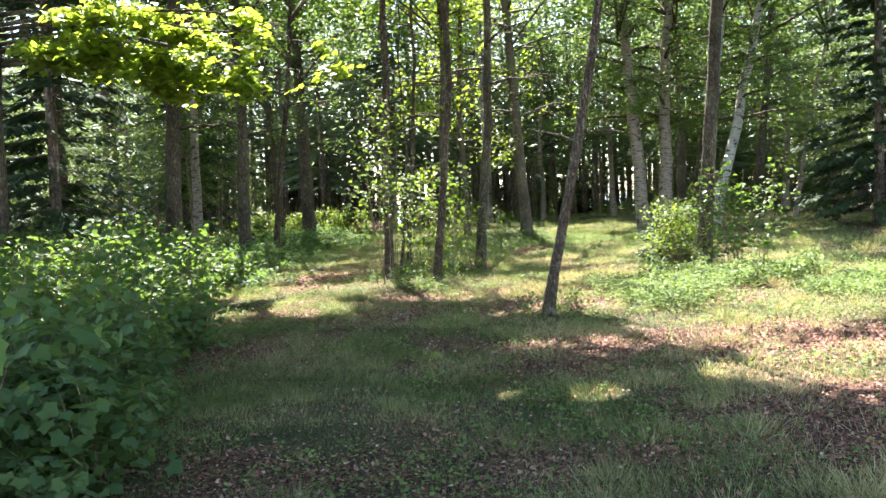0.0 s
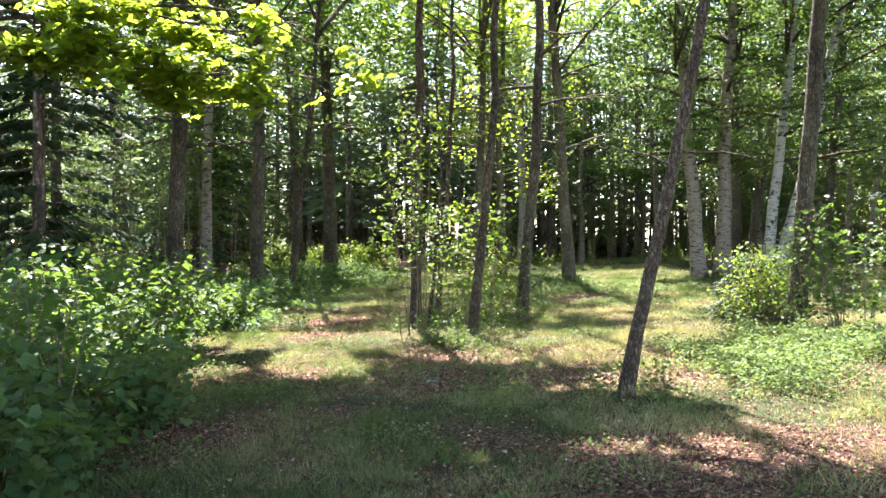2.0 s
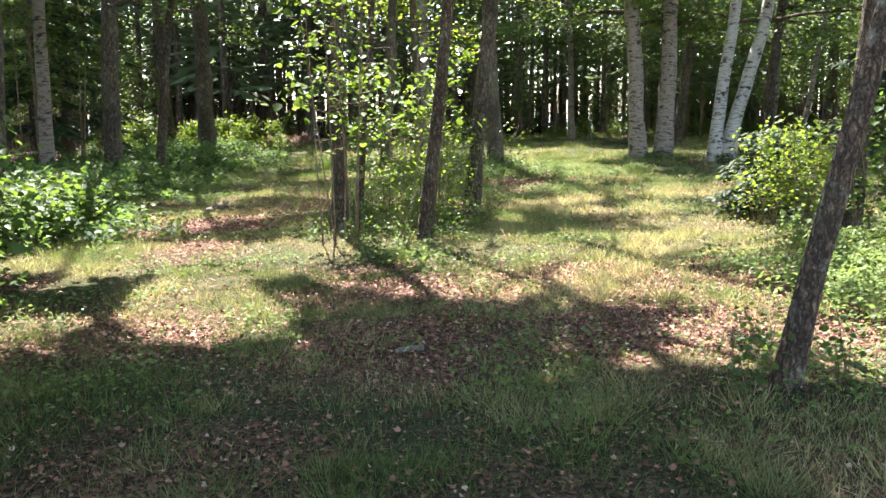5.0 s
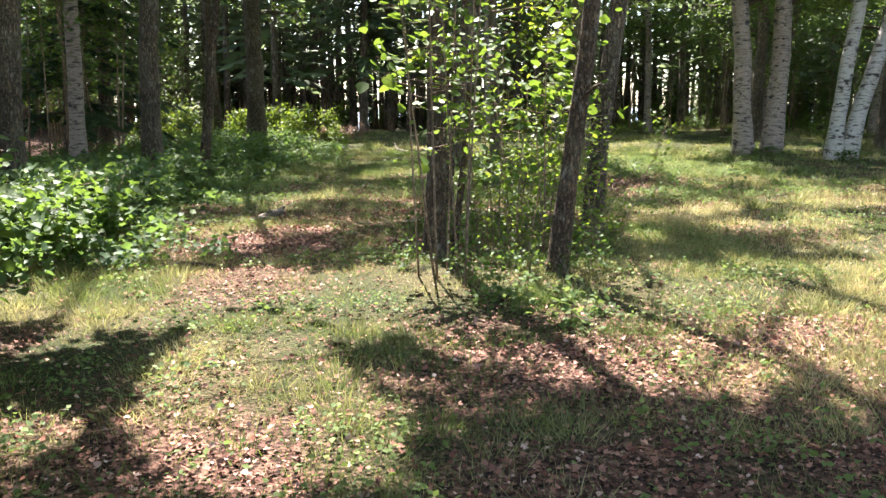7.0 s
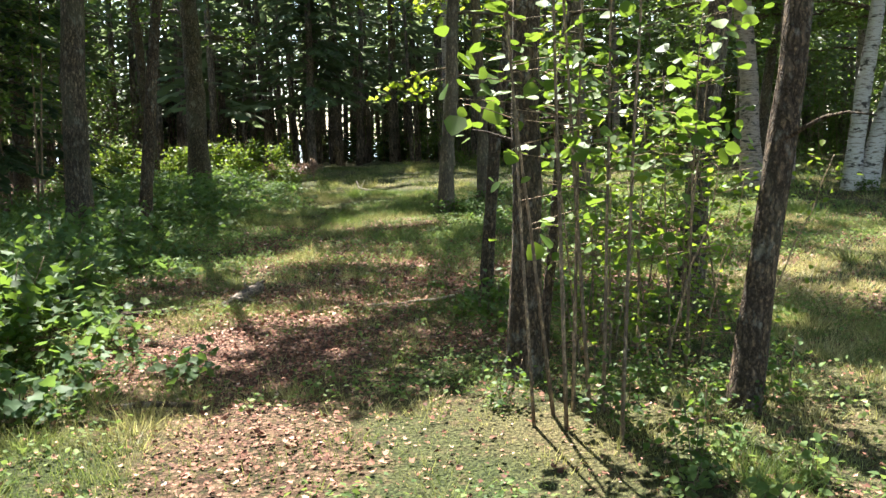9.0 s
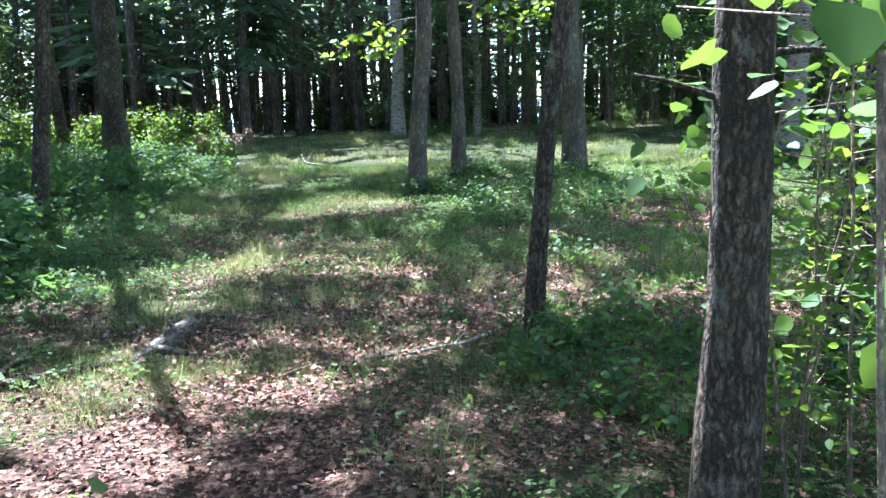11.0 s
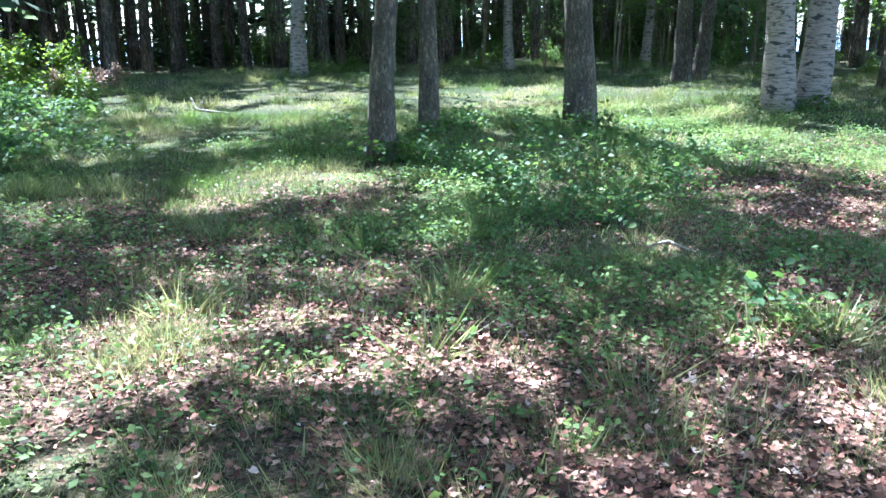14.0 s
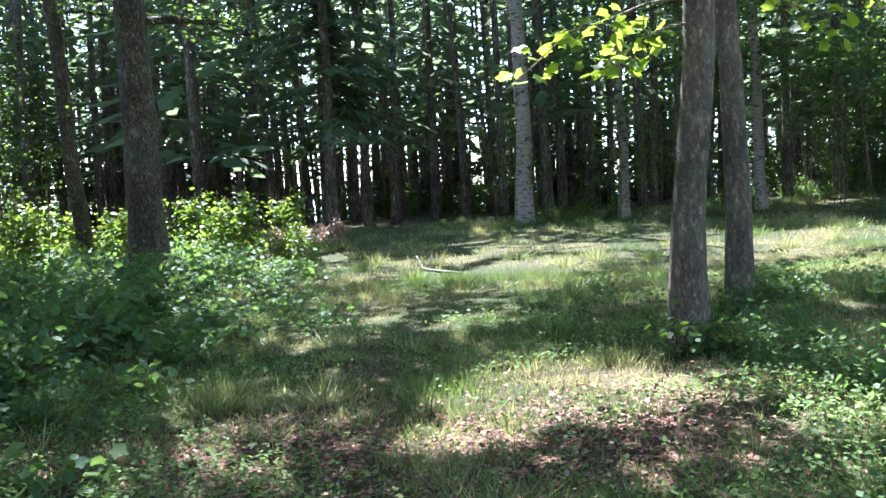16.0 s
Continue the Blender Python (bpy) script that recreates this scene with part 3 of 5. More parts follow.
def broadleaf(name, label, x, y, dia, bark, leaf, tall=15.0, lean=(0, 0), bend=0.0, low=3.5, count=9, reach=2.6, per=120, size=0.1, spread=0.28, shape=LEAF4, stubs=0, shade_canopy=True, category="tree", leafy=True):
    z = float(height(x, y))
    tree = thing(name, label, category, (x, y, z))
    p = trunk_path(tall, lean, bend)
    r = trunk_radii(p, dia, tall)
    pf, rf = finer(p, r, 40)
    part("trunk", tube(pf, rf, 14, 0.035), bark, tree, smooth=True)
    if leafy:
        limbs, twigs, spots = leafy_limbs(p, dia, low, min(low + 6.0, tall * 0.8), count, reach, int(per * (1.4 if y > 27 else 1)), spread)
        limb_bark = BARK_BROWN if name == "birch_tree" else bark
        for limb in limbs:
            part("limb", limb, limb_bark, tree, smooth=True)
        part("twigwork", twigs, limb_bark, tree, smooth=True)["kind"] = "stuff"
        part("crown", leaves(clear(spots, x, y, z), size, shape), leaf, tree)
    for _ in range(stubs):
        h = R.uniform(1.2, 5)
        q = np.array([np.interp(h, p[:, 2], p[:, i]) for i in range(3)])
        b = bough(q, R.uniform(0, 6.28), R.uniform(0.3, 1.1), R.uniform(-0.1, 0.6), 0.25, 5)
        part("dead_branch", tube(b, np.linspace(0.016, 0.004, 5), 5), bark, tree)
    if shade_canopy:
        CROWNS.append((x + lean[0] * 9, y + lean[1] * 9, tree, leaf, z))
    return tree


def conifer_geometry(tall, dia, low, reach, step=0.3, dead=True, thick=1.0, spray=1.0):
    p = trunk_path(tall, (R.normal(0, 0.012), R.normal(0, 0.012)), 0, 10, 0.02)
    pf, rf = finer(p, trunk_radii(p, dia, tall, 0.25), 22)
    trunk = tube(pf, rf, 10, 0.03)
    limbs, at, along = [], [], []
    h = low
    while h < tall - 0.3:
        f = (tall - h) / (tall - low)
        for k in range(5):
            length = reach * (0.15 + 0.85 * f) * R.uniform(0.65, 1.1)
            b = bough(np.array([np.interp(h, p[:, 2], p[:, i]) for i in range(3)]), R.uniform(0, 6.28), length, -0.05 + 0.25 * (1 - f), 0.18, 5)
            limbs.append(tube(b, np.linspace(0.022, 0.004, 5), 4))
            m = int((10 + 17 * length) * thick)
            s = R.uniform(0.15, 1.0, m)
            q = np.stack([np.interp(s * 4, range(5), b[:, i]) for i in range(3)], 1)
            d = unit(b[-1] - b[0])
            side = np.cross(d, (0, 0, 1.0))
            at.append(q + R.normal(0, 0.04, q.shape))
            along.append(d * R.uniform(0.2, 1, (m, 1)) + side * R.choice([-1, 1], (m, 1)) * R.uniform(0.2, 1.0, (m, 1)) + np.array([0, 0, -0.18]))
        h += step * R.uniform(0.8, 1.3)
    if dead:
        for h in np.arange(1.4, low, 0.35):
            b = bough(np.array([np.interp(h, p[:, 2], p[:, i]) for i in range(3)]), R.uniform(0, 6.28), R.uniform(0.3, 1.3), R.uniform(-0.3, 0.1), 0.1, 4)
            limbs.append(tube(b, np.linspace(0.012, 0.003, 4), 3))
    at, along = np.concatenate(at), np.concatenate(along)
    up = np.array([0, 0, 1.0]) + R.normal(0, 0.35, at.shape)
    return trunk, joined(limbs), strewn(SPRAY, at, along, up, R.uniform(0.25, 0.5, len(at)) * spray, R.uniform(0.14, 0.3, len(at)) * spray)


def far_pine_geometry(tall, dia, low, reach):
    """A pine of the far wood: bare pole, whorls of ragged boughs above."""
    p = trunk_path(tall, (R.normal(0, 0.012), R.normal(0, 0.012)), 0, 8, 0.02)
    trunk = tube(p, trunk_radii(p, dia, tall, 0.2), 8, 0.03)
    at, along, size, limbs = [], [], [], []
    h = low
    while h < tall - 0.3:
        f = (tall - h) / (tall - low)
        c = np.array([np.interp(h, p[:, 2], p[:, i]) for i in range(3)])
        for k in range(8):
            a, ln = R.uniform(0, 6.28), reach * (0.2 + 0.8 * f) * R.uniform(0.5, 1.15)
            at.append(c + np.array([math.cos(a), math.sin(a), 0]) * R.uniform(0.0, 0.5) * ln + np.array([0, 0, R.normal(0, 0.12)]))
            along.append((math.cos(a), math.sin(a), R.uniform(-0.45, 0.2)))
            size.append(ln)
        h += R.uniform(0.35, 0.7)
    for h in np.arange(min(0.3, low), max(low, 0.5), 0.5) if low < 1.5 else np.arange(1.4, low, 0.5):
        b = bough(np.array([np.interp(h, p[:, 2], p[:, i]) for i in range(3)]), R.uniform(0, 6.28), R.uniform(0.3, 1.3), R.uniform(-0.3, 0.1), 0.1, 3)
        limbs.append(tube(b, np.linspace(0.012, 0.003, 3), 3))
    up = np.array([0, 0, 1.0]) + R.normal(0, 0.4, (len(at), 3))
    return trunk, joined(limbs), strewn(BOUGH, at, along, up, np.array(size), np.array(size) * 0.6)


def conifer(label, x, y, dia, tall=17.0, low=4.0, reach=2.2, name="pine_tree", shape=conifer_geometry):
    z = float(height(x, y))
    tree = thing(name, label, "tree", (x, y, z))
    trunk, limbs, needles = shape(tall, dia, low, reach)
    part("trunk", trunk, BARK_DARK, tree, smooth=True)
    part("branchwork", limbs, BARK_DARK, tree)["kind"] = "stuff"
    part("crown", needles, NEEDLES_DARK if "spruce" in name else NEEDLES, tree)
    return tree


def put(ob, x, y, scale=1.0, turn=0.0, tilt=(0, 0), dz=0.0):
    return copy_thing(ob, pose(x, y, float(height(x, y)) + dz, tilt[0], tilt[1], turn) @ Matrix.Diagonal((scale, scale, scale, 1)))


GREY = "tall straight tree with grey furrowed bark in the undergrowth"
# the leaning tree beside the track
broadleaf("leaning_tree", "slender dark-barked tree leaning and curving from dry grass", 1.28, 11.42, 0.14, BARK_LEAN, LEAF_CANOPY, 11, (0.3, 0.0), 0.55, low=5.5, count=6, reach=2.0, stubs=3)
# the clump in the middle
broadleaf("clump_tree", "furrowed brown tree trunk rising from a clump of saplings", -1.14, 18.05, 0.19, BARK_BROWN, LEAF_CANOPY, 14, (0.045, 0), 0, low=6, count=7, stubs=4)
broadleaf("clump_tree", "brown-barked tree leaning out of a clump of saplings", -0.17, 17.08, 0.16, BARK_BROWN, LEAF_CANOPY, 13, (0.15, 0), 0.25, low=6, count=6, stubs=3)
broadleaf("clump_tree", "grey-barked tree leaning behind a clump of saplings", 0.83, 20.1, 0.23, BARK_GREY, LEAF_CANOPY, 15, (0.09, 0), 0.1, low=3.8, count=12, per=140)
broadleaf("clump_tree", "thin dark tree with a root foot among leaf litter", -0.85, 20.92, 0.12, BARK_BROWN, LEAF_CANOPY, 11, (0.09, 0), 0.1, low=5, count=6)
broadleaf("clump_tree", "thin bent stem among the saplings", -0.92, 18.45, 0.07, BARK_BROWN, LEAF_ASPEN, 7, (0.1, 0), 0.3, low=3.2, count=5, per=60, reach=1.0, size=0.07, shape=ROUND, stubs=2)
# three trees on a green mound
broadleaf("oak_tree", "grey-brown tree on a mound of low green herbs", -0.03, 29.27, 0.27, BARK_SMOOTH, LEAF_MAPLE, 16, (0.04, 0), 0, low=3.4, count=13, per=160, reach=2.2, size=0.11, shape=LOBED)
broadleaf("oak_tree", "dark tree behind low green herbs", 0.88, 30.24, 0.23, BARK_SMOOTH, LEAF_MAPLE, 15, (0.015, 0), 0, low=3.2, count=13, per=160, reach=2.2, size=0.11, shape=LOBED)
broadleaf("oak_tree", "stout grey tree with a flared foot on short grass", 2.95, 30.1, 0.38, BARK_SMOOTH, LEAF_MAPLE, 17, (-0.05, 0), 0, low=3.8, count=14, per=160)
for tree, heading, root, length in [(bpy.data.objects["oak_tree"], 3.2, 2.7, 1.5), (bpy.data.objects["oak_tree"], 3.5, 2.5, 0.9), (bpy.data.objects["oak_tree.001"], -0.25, 3.2, 1.5), (bpy.data.objects["oak_tree.001"], 0.2, 2.9, 1.1), (bpy.data.objects["oak_tree.002"], 3.6, 3.2, 1.4)]:
    b = bough(np.array([0.08, 0, root]), heading, length, -0.15, 0.3, 6)
    part("low_branch", tube(b, np.linspace(0.014, 0.003, 6), 5), BARK_TWIG, tree)
    s = R.uniform(0.35, 1.05, 34)
    q = np.stack([np.interp(s * 5, range(6), b[:, i]) for i in range(3)], 1) + R.normal(0, 0.1, (34, 3)) * (1, 1, 0.6)
    part("leaf_spray", leaves(q, 0.12, LOBED, 0.6, 0.4), LEAF_MAPLE, tree)["kind"] = "stuff"
# birches on the open grass
broadleaf("birch_tree", "old birch with peeling grey-pink bark, leaning from a shared stump", 7.3, 31.4, 0.46, BARK_BIRCH, LEAF_BIRCH, 17, (-0.1, 0), 0.2, low=3.4, count=18, per=460, reach=3.0)
broadleaf("birch_tree", "old birch with peeling grey-pink bark beside its twin", 8.0, 31.5, 0.48, BARK_BIRCH, LEAF_BIRCH, 17, (0.09, 0), 0.2, low=3.4, count=18, per=460, reach=3.0)
broadleaf("birch_tree", "white birch with dark scars standing in grass", 9.15, 30.6, 0.36, BARK_WHITE, LEAF_BIRCH, 16, (0.1, 0), 0, low=3.4, count=16, per=460, reach=2.9)
broadleaf("birch_tree", "white birch with dark scars leaning from its twin", 9.48, 30.6, 0.4, BARK_WHITE, LEAF_BIRCH, 16, (0.24, 0), 0.1, low=3.4, count=16, per=460, reach=2.9)
broadleaf("oak_tree", "tall grey tree rising out of a leafy shrub", 5.09, 17.2, 0.3, BARK_GREY, LEAF_CANOPY, 16, (0.1, 0), 0, low=5.5, count=8, stubs=2)
broadleaf("oak_tree", "leaning grey tree at the edge of the grass", 12.3, 34, 0.36, BARK_GREY, LEAF_BIRCH, 16, (0.1, 0), 0, low=3.4, count=16, per=440, reach=3.2)
broadleaf("oak_tree", "grey tree leaning from a forked foot at the crest", 10.74, 38.9, 0.42, BARK_GREY, LEAF_CANOPY, 16, (-0.02, 0), 0, low=3.6, count=15, per=260, reach=3.0)
broadleaf("oak_tree", "grey tree leaning away from its twin at the crest", 11.25, 39.0, 0.36, BARK_GREY, LEAF_CANOPY, 16, (0.2, 0), 0.1, low=4, count=10)
broadleaf("birch_tree", "thin pale birch leaning at the edge of the grass", 14.5, 36, 0.2, BARK_BIRCH, LEAF_BIRCH, 13, (0.22, 0), 0, low=4, count=8)
broadleaf("birch_tree", "pale birch with dark scars at the crest", 2.46, 46, 0.46, BARK_BIRCH, LEAF_BIRCH, 17, (0.0, 0), 0, low=6, count=9)
for bx, by, bd, bl in [(16.5, 42, 0.34, 0.05), (9.0, 45.5, 0.3, -0.06), (5.4, 46.5, 0.28, 0.04), (18.5, 37, 0.36, 0.02), (13.6, 45, 0.3, 0.1), (21, 33, 0.36, 0.0)]:
    broadleaf("birch_tree", "pale leafy birch at the far edge of the grass", bx, by, bd, BARK_BIRCH, LEAF_BIRCH, 15, (bl, 0), 0, low=3.4, count=16, per=440, reach=3.2, size=0.12)
# the wood beside the thicket
broadleaf("oak_tree", GREY, -7.02, 22.8, 0.42, BARK_GREY, LEAF_CANOPY, 17, (0.04, 0), 0, low=3.6, count=13, per=160, stubs=3)
broadleaf("birch_tree", "pale birch trunk among shrubs", -7.62, 27.4, 0.31, BARK_BIRCH, LEAF_BIRCH, 16, (0.02, 0), 0, low=5, count=8)
broadleaf("oak_tree", GREY, -5.94, 26.4, 0.37, BARK_GREY, LEAF_CANOPY, 17, (0.01, 0), 0, low=3.6, count=13, per=160, stubs=3)
broadleaf("oak_tree", "thin dark tree leaning over the thicket", -5.3, 27.7, 0.21, BARK_BROWN, LEAF_CANOPY, 12, (0.12, 0), 0, low=4.5, count=7)
broadleaf("oak_tree", "large grey-brown forked tree behind bright shrubs", -5.54, 36.65, 0.55, BARK_GREY, LEAF_CANOPY, 18, (-0.01, 0), 0, low=4, count=14, per=160, stubs=3)
broadleaf("oak_tree", "slim brown tree leaning beside bright shrubs", -7.08, 39.1, 0.3, BARK_BROWN, LEAF_CANOPY, 14, (-0.08, 0), 0, low=4, count=8)
broadleaf("oak_tree", GREY, -10.3, 24.0, 0.3, BARK_GREY, LEAF_CANOPY, 16, (0.0, 0), 0, low=4, count=8)
broadleaf("oak_tree", GREY, -10.4, 28.3, 0.46, BARK_GREY, LEAF_CANOPY, 17, (0.0, 0), 0, low=4, count=9)
broadleaf("oak_tree", GREY, -13.2, 26.0, 0.36, BARK_GREY, LEAF_CANOPY, 17, (0.02, 0), 0, low=3.5, count=9)
broadleaf("oak_tree", GREY, -9.3, 34.5, 0.36, BARK_BROWN, LEAF_CANOPY, 17, (0.0, 0), 0, low=4, count=9)
conifer("dark conifer trunk at the crest of the slope", -2.7, 48.9, 0.36, 16, 3.0, 3.2)

# pines of the far wood
far = [conifer("tall dark pine with bare lower trunk in the far wood", fx, fy, fd, ft, fl, fr, shape=far_pine_geometry) for fx, fy, fd, ft, fl, fr in
       [(-1.5, 52, 0.34, 15, 3.8, 2.0), (1.0, 54, 0.3, 16, 4.6, 1.8), (4.5, 51.5, 0.38, 15, 3.2, 2.2), (-6.5, 49, 0.34, 15, 2.4, 2.6)]]
placed = [(-1.5, 52), (1, 54), (4.5, 51), (-6.5, 47), (2.46, 46), (-2.7, 48.9)]
for _ in range(4000):
    if len(placed) > 170:
        break
    fx, fy = R.uniform(-38, 46), R.uniform(20, 84)
    crest = np.interp(fx, [-40, -14, -11, -4, 3, 14, 18, 46], [18, 28, 51, 53, 50, 47, 38, 32])
    if fy < crest or min((fx - a) ** 2 + (fy - b) ** 2 for a, b in placed) < 2.2 ** 2:
        continue
    placed.append((fx, fy))
    put(far[len(placed) % 4], fx, fy, R.uniform(0.75, 1.2), R.uniform(0, 360))
# bare poles of the plantation behind the crest: the nearest are trees of their own, the rest one wood
def pole_geometry():
    tall = 16.5 * R.uniform(0.85, 1.15)
    p = trunk_path(tall, (R.normal(0, 0.035), R.normal(0, 0.035)), 0, 6, 0.08)
    n = 50
    a = R.uniform(0, 6.28, n)
    h = 3.8 + (tall - 3.8) * R.uniform(0, 1, n) ** 0.8
    at = np.stack([np.interp(h, p[:, 2], p[:, 0]) + np.cos(a) * 0.25, np.interp(h, p[:, 2], p[:, 1]) + np.sin(a) * 0.25, h], 1)
    tops = strewn(BOUGH, at, np.stack([np.cos(a), np.sin(a), R.uniform(-0.5, 0.2, n)], 1), np.array([0, 0, 1.0]) + R.normal(0, 0.4, (n, 3)), np.linspace(0.9, 2.2, n), np.linspace(0.48, 1.1, n))
    return tube(p, trunk_radii(p, R.uniform(0.16, 0.38), 17.5, 0.2), 7), tops


pole_things = []
for _ in range(6):
    trunk, tops = pole_geometry()
    t = thing("pine_pole", "thin bare pole of a close-planted pine wood", "tree", (0, 0, 0), "poles of the pine wood")
    part("trunk", trunk, BARK_DARK, t, smooth=True)
    part("needle_crown", tops, NEEDLES_WOOD, t)["kind"] = "stuff"
    pole_things.append(t)
poles, tops, near_poles = [], [], []
for _ in range(9000):
    if len(placed) > 590:
        break
    fx, fy = R.uniform(-30, 38), R.uniform(51, 82)
    if min((fx - a) ** 2 + (fy - b) ** 2 for a, b in placed) < 1.0:
        continue
    placed.append((fx, fy))
    if fy < 64:
        near_poles.append((fx, fy))
        continue
    base = np.array([fx, fy, float(height(fx, fy))])
    trunk, top = pole_geometry()
    poles.append((trunk[0] + base, trunk[1]))
    tops.append((top[0] + base, top[1]))
for k, (fx, fy) in enumerate(near_poles):
    m = pose(fx, fy, float(height(fx, fy)), R.normal(0, 1.2), R.normal(0, 1.2), R.uniform(0, 360)) @ Matrix.Diagonal((*([R.uniform(0.85, 1.2)] * 3), 1))
    if k >= 6:
        copy_thing(pole_things[k % 6], m)
for k in range(6):
    fx, fy = near_poles[k]
    pole_things[k].location = (fx, fy, float(height(fx, fy)))
pole_wood = part("pole_wood", joined(poles), BARK_DARK, smooth=True)
tagged(pole_wood, "close-planted wood of thin bare pine poles behind the crest", "wood", kind="stuff")
part("needle_crown", joined(tops), NEEDLES_WOOD, pole_wood)["kind"] = "stuff"
scrub = conifer("low spruce on the slope behind the pine wood", 3.0, 66.0, 0.1, 4.6, 0.4, 1.7, "low_spruce", far_pine_geometry)
for _ in range(150):
    put(scrub, R.uniform(-30, 34), R.uniform(60, 78), R.uniform(0.5, 1.2), R.uniform(0, 360))
# the dark spruce at the edge of the grass
conifer("dark spruce with wide drooping boughs on short grass", 14.2, 28.4, 0.34, 13, 0.7, 3.0, "spruce_tree", functools.partial(conifer_geometry, thick=3.6, spray=0.62))
conifer("dark spruce behind the thicket", -9.0, 20.5, 0.3, 13, 0.8, 2.6, "spruce_tree")
conifer("dark spruce behind the thicket", -12.2, 21.5, 0.3, 14, 1.0, 2.8, "spruce_tree")
conifer("dark spruce in the wood", -9.2, 31.5, 0.3, 15, 1.2, 2.8, "spruce_tree")
# copies of the far pines added out of view, beside and behind the track
for fx, fy in [(-15, 12), (-14, 4), (-10, -6), (-3, -10), (5, -11), (12, -8), (18, 2), (20, 12), (22, 20), (-16, 19), (24, 28), (-20, 26)]:
    put(far[(fx + fy) % 4], fx, fy, 1.1, fx * 40)
conifer("small dark spruce at the foot of the round shrub", 5.0, 19.2, 0.06, 1.5, 0.12, 0.85, "young_spruce", functools.partial(conifer_geometry, step=0.12, thick=2.4, spray=0.4))
conifer("small dark spruce beside a leafy shrub", 5.5, 19.8, 0.06, 1.5, 0.12, 0.8, "young_spruce", functools.partial(conifer_geometry, step=0.12, thick=2.4, spray=0.4))


# ---- high canopy: unseen foliage placed along the sun to shade all but the gaps ----
cx, cy = R.uniform(-13, 17, 14000), R.uniform(-5, 46, 14000)
keep = (R.uniform(0, 1, 14000) > gaps(cx, cy)) & (R.uniform(0, 1, 14000) < 1 - 0.62 * np.maximum(smooth_step(30, 36, cy), smooth_step(-7, -9, cx)))
cx, cy = cx[keep], cy[keep]
# extra unseen clumps to deepen the shade over the near ground
ex, ey = R.uniform(-6, 3.5, 3000), R.uniform(-4, 13, 3000)
more = gaps(ex, ey) < 0.3
cx, cy = np.concatenate([cx, ex[more]]), np.concatenate([cy, ey[more]])
ch = R.uniform(8.5, 14.5, len(cx))
clump = np.stack([cx + SLANT[0] * ch, cy + SLANT[1] * ch, ch], 1)
owner = np.argmin((clump[:, :1] - np.array([c[0] for c in CROWNS])[None]) ** 2 + (clump[:, 1:2] - np.array([c[1] for c in CROWNS])[None]) ** 2, 1)
for k, (tx, ty, tree, leaf, tz) in enumerate(CROWNS):
    mine = clump[owner == k]
    if len(mine) == 0:
        continue
    spots = np.repeat(mine, 30, 0) + R.normal(0, 0.36, (len(mine) * 30, 3))
    # no leaf hangs in the gaps
    sx, sy = spots[:, 0] - SLANT[0] * spots[:, 2], spots[:, 1] - SLANT[1] * spots[:, 2]
    spots = spots[(gaps(sx, sy) < 0.5) & (R.uniform(0, 1, len(sx)) > thin_canopy(sx, sy))]
    part("shade_canopy", leaves(spots - np.array(tree.location), 0.22, LEAF4, 0.8), leaf, tree)
    # added limbs, out of view, joining the shading clumps to their trunks
    twigs = []
    for q in mine[:: max(1, len(mine) // 14)]:
        b0 = np.array([tree.location.x + (tx - tree.location.x) * 0.8, tree.location.y, q[2] - 2.0])
        s = np.linspace(0, 1, 6)[:, None]
        b = b0 * (1 - s) + q * s + np.array([0, 0, 0.9]) * s * (1 - s)
        twigs.append(tube(b - np.array(tree.location), np.linspace(0.05, 0.01, 6), 5))
    for twig in twigs:
        part("high_limb", twig, BARK_BROWN, tree)

# the maple that hangs over the thicket
MX, MY = -8.9, 17.6
maple = thing("maple_tree", "maple with low sunlit branches reaching over the thicket", "tree", (MX, MY, float(height(MX, MY))))
mp = trunk_path(15, (0.02, 0), 0)
part("trunk", tube(*finer(mp, trunk_radii(mp, 0.36, 15), 30), 12, 0.03), BARK_GREY, maple, smooth=True)
mlimbs, mspots = [], []
for hx, hz, ln, sg in [(0.02, 5.3, 6.6, 0.22), (0.1, 5.6, 7.0, 0.22), (-0.12, 5.0, 4.6, 0.3), (-0.2, 5.4, 5.6, 0.26), (0.2, 5.2, 4.0, 0.34), (-0.05, 4.7, 3.4, 0.28), (0.06, 4.9, 5.6, 0.26), (-0.02, 4.6, 4.6, 0.24), (-0.3, 4.9, 3.0, 0.3)]:
    b = bough(np.array([0.1, 0, hz]), hx, ln, 0.12, sg, 8)
    mlimbs.append(tube(b, np.linspace(0.05, 0.008, 8), 6))
    for k in range(9):
        j = R.integers(2, 8)
        tw = bough(b[j], hx + R.uniform(-1.3, 1.3), R.uniform(0.4, 1.1), -0.1, 0.25, 4)
        mlimbs.append(tube(tw, np.linspace(0.012, 0.003, 4), 4))
        s = R.uniform(0, 1, 72)
        q = np.stack([np.interp(s * 3, range(4), tw[:, i]) for i in range(3)], 1)
        mspots.append(q + R.normal(0, 0.15, q.shape) * (1, 1, 0.5))
for limb in mlimbs[::10]:
    part("limb", limb, BARK_GREY, maple, smooth=True)
part("twigwork", joined([b for i, b in enumerate(mlimbs) if i % 10]), BARK_GREY, maple, smooth=True)["kind"] = "stuff"
mspots = np.concatenate(mspots)
sx, sy = mspots[:, 0] + MX - SLANT[0] * mspots[:, 2], mspots[:, 1] + MY - SLANT[1] * mspots[:, 2]
mspots = mspots[((sx + 2.4) / 0.55) ** 2 + ((sy - 14.8) / 1.3) ** 2 > 1]
part("crown", leaves(mspots, 0.145, LOBED, 0.6, 0.4), LEAF_MAPLE, maple)


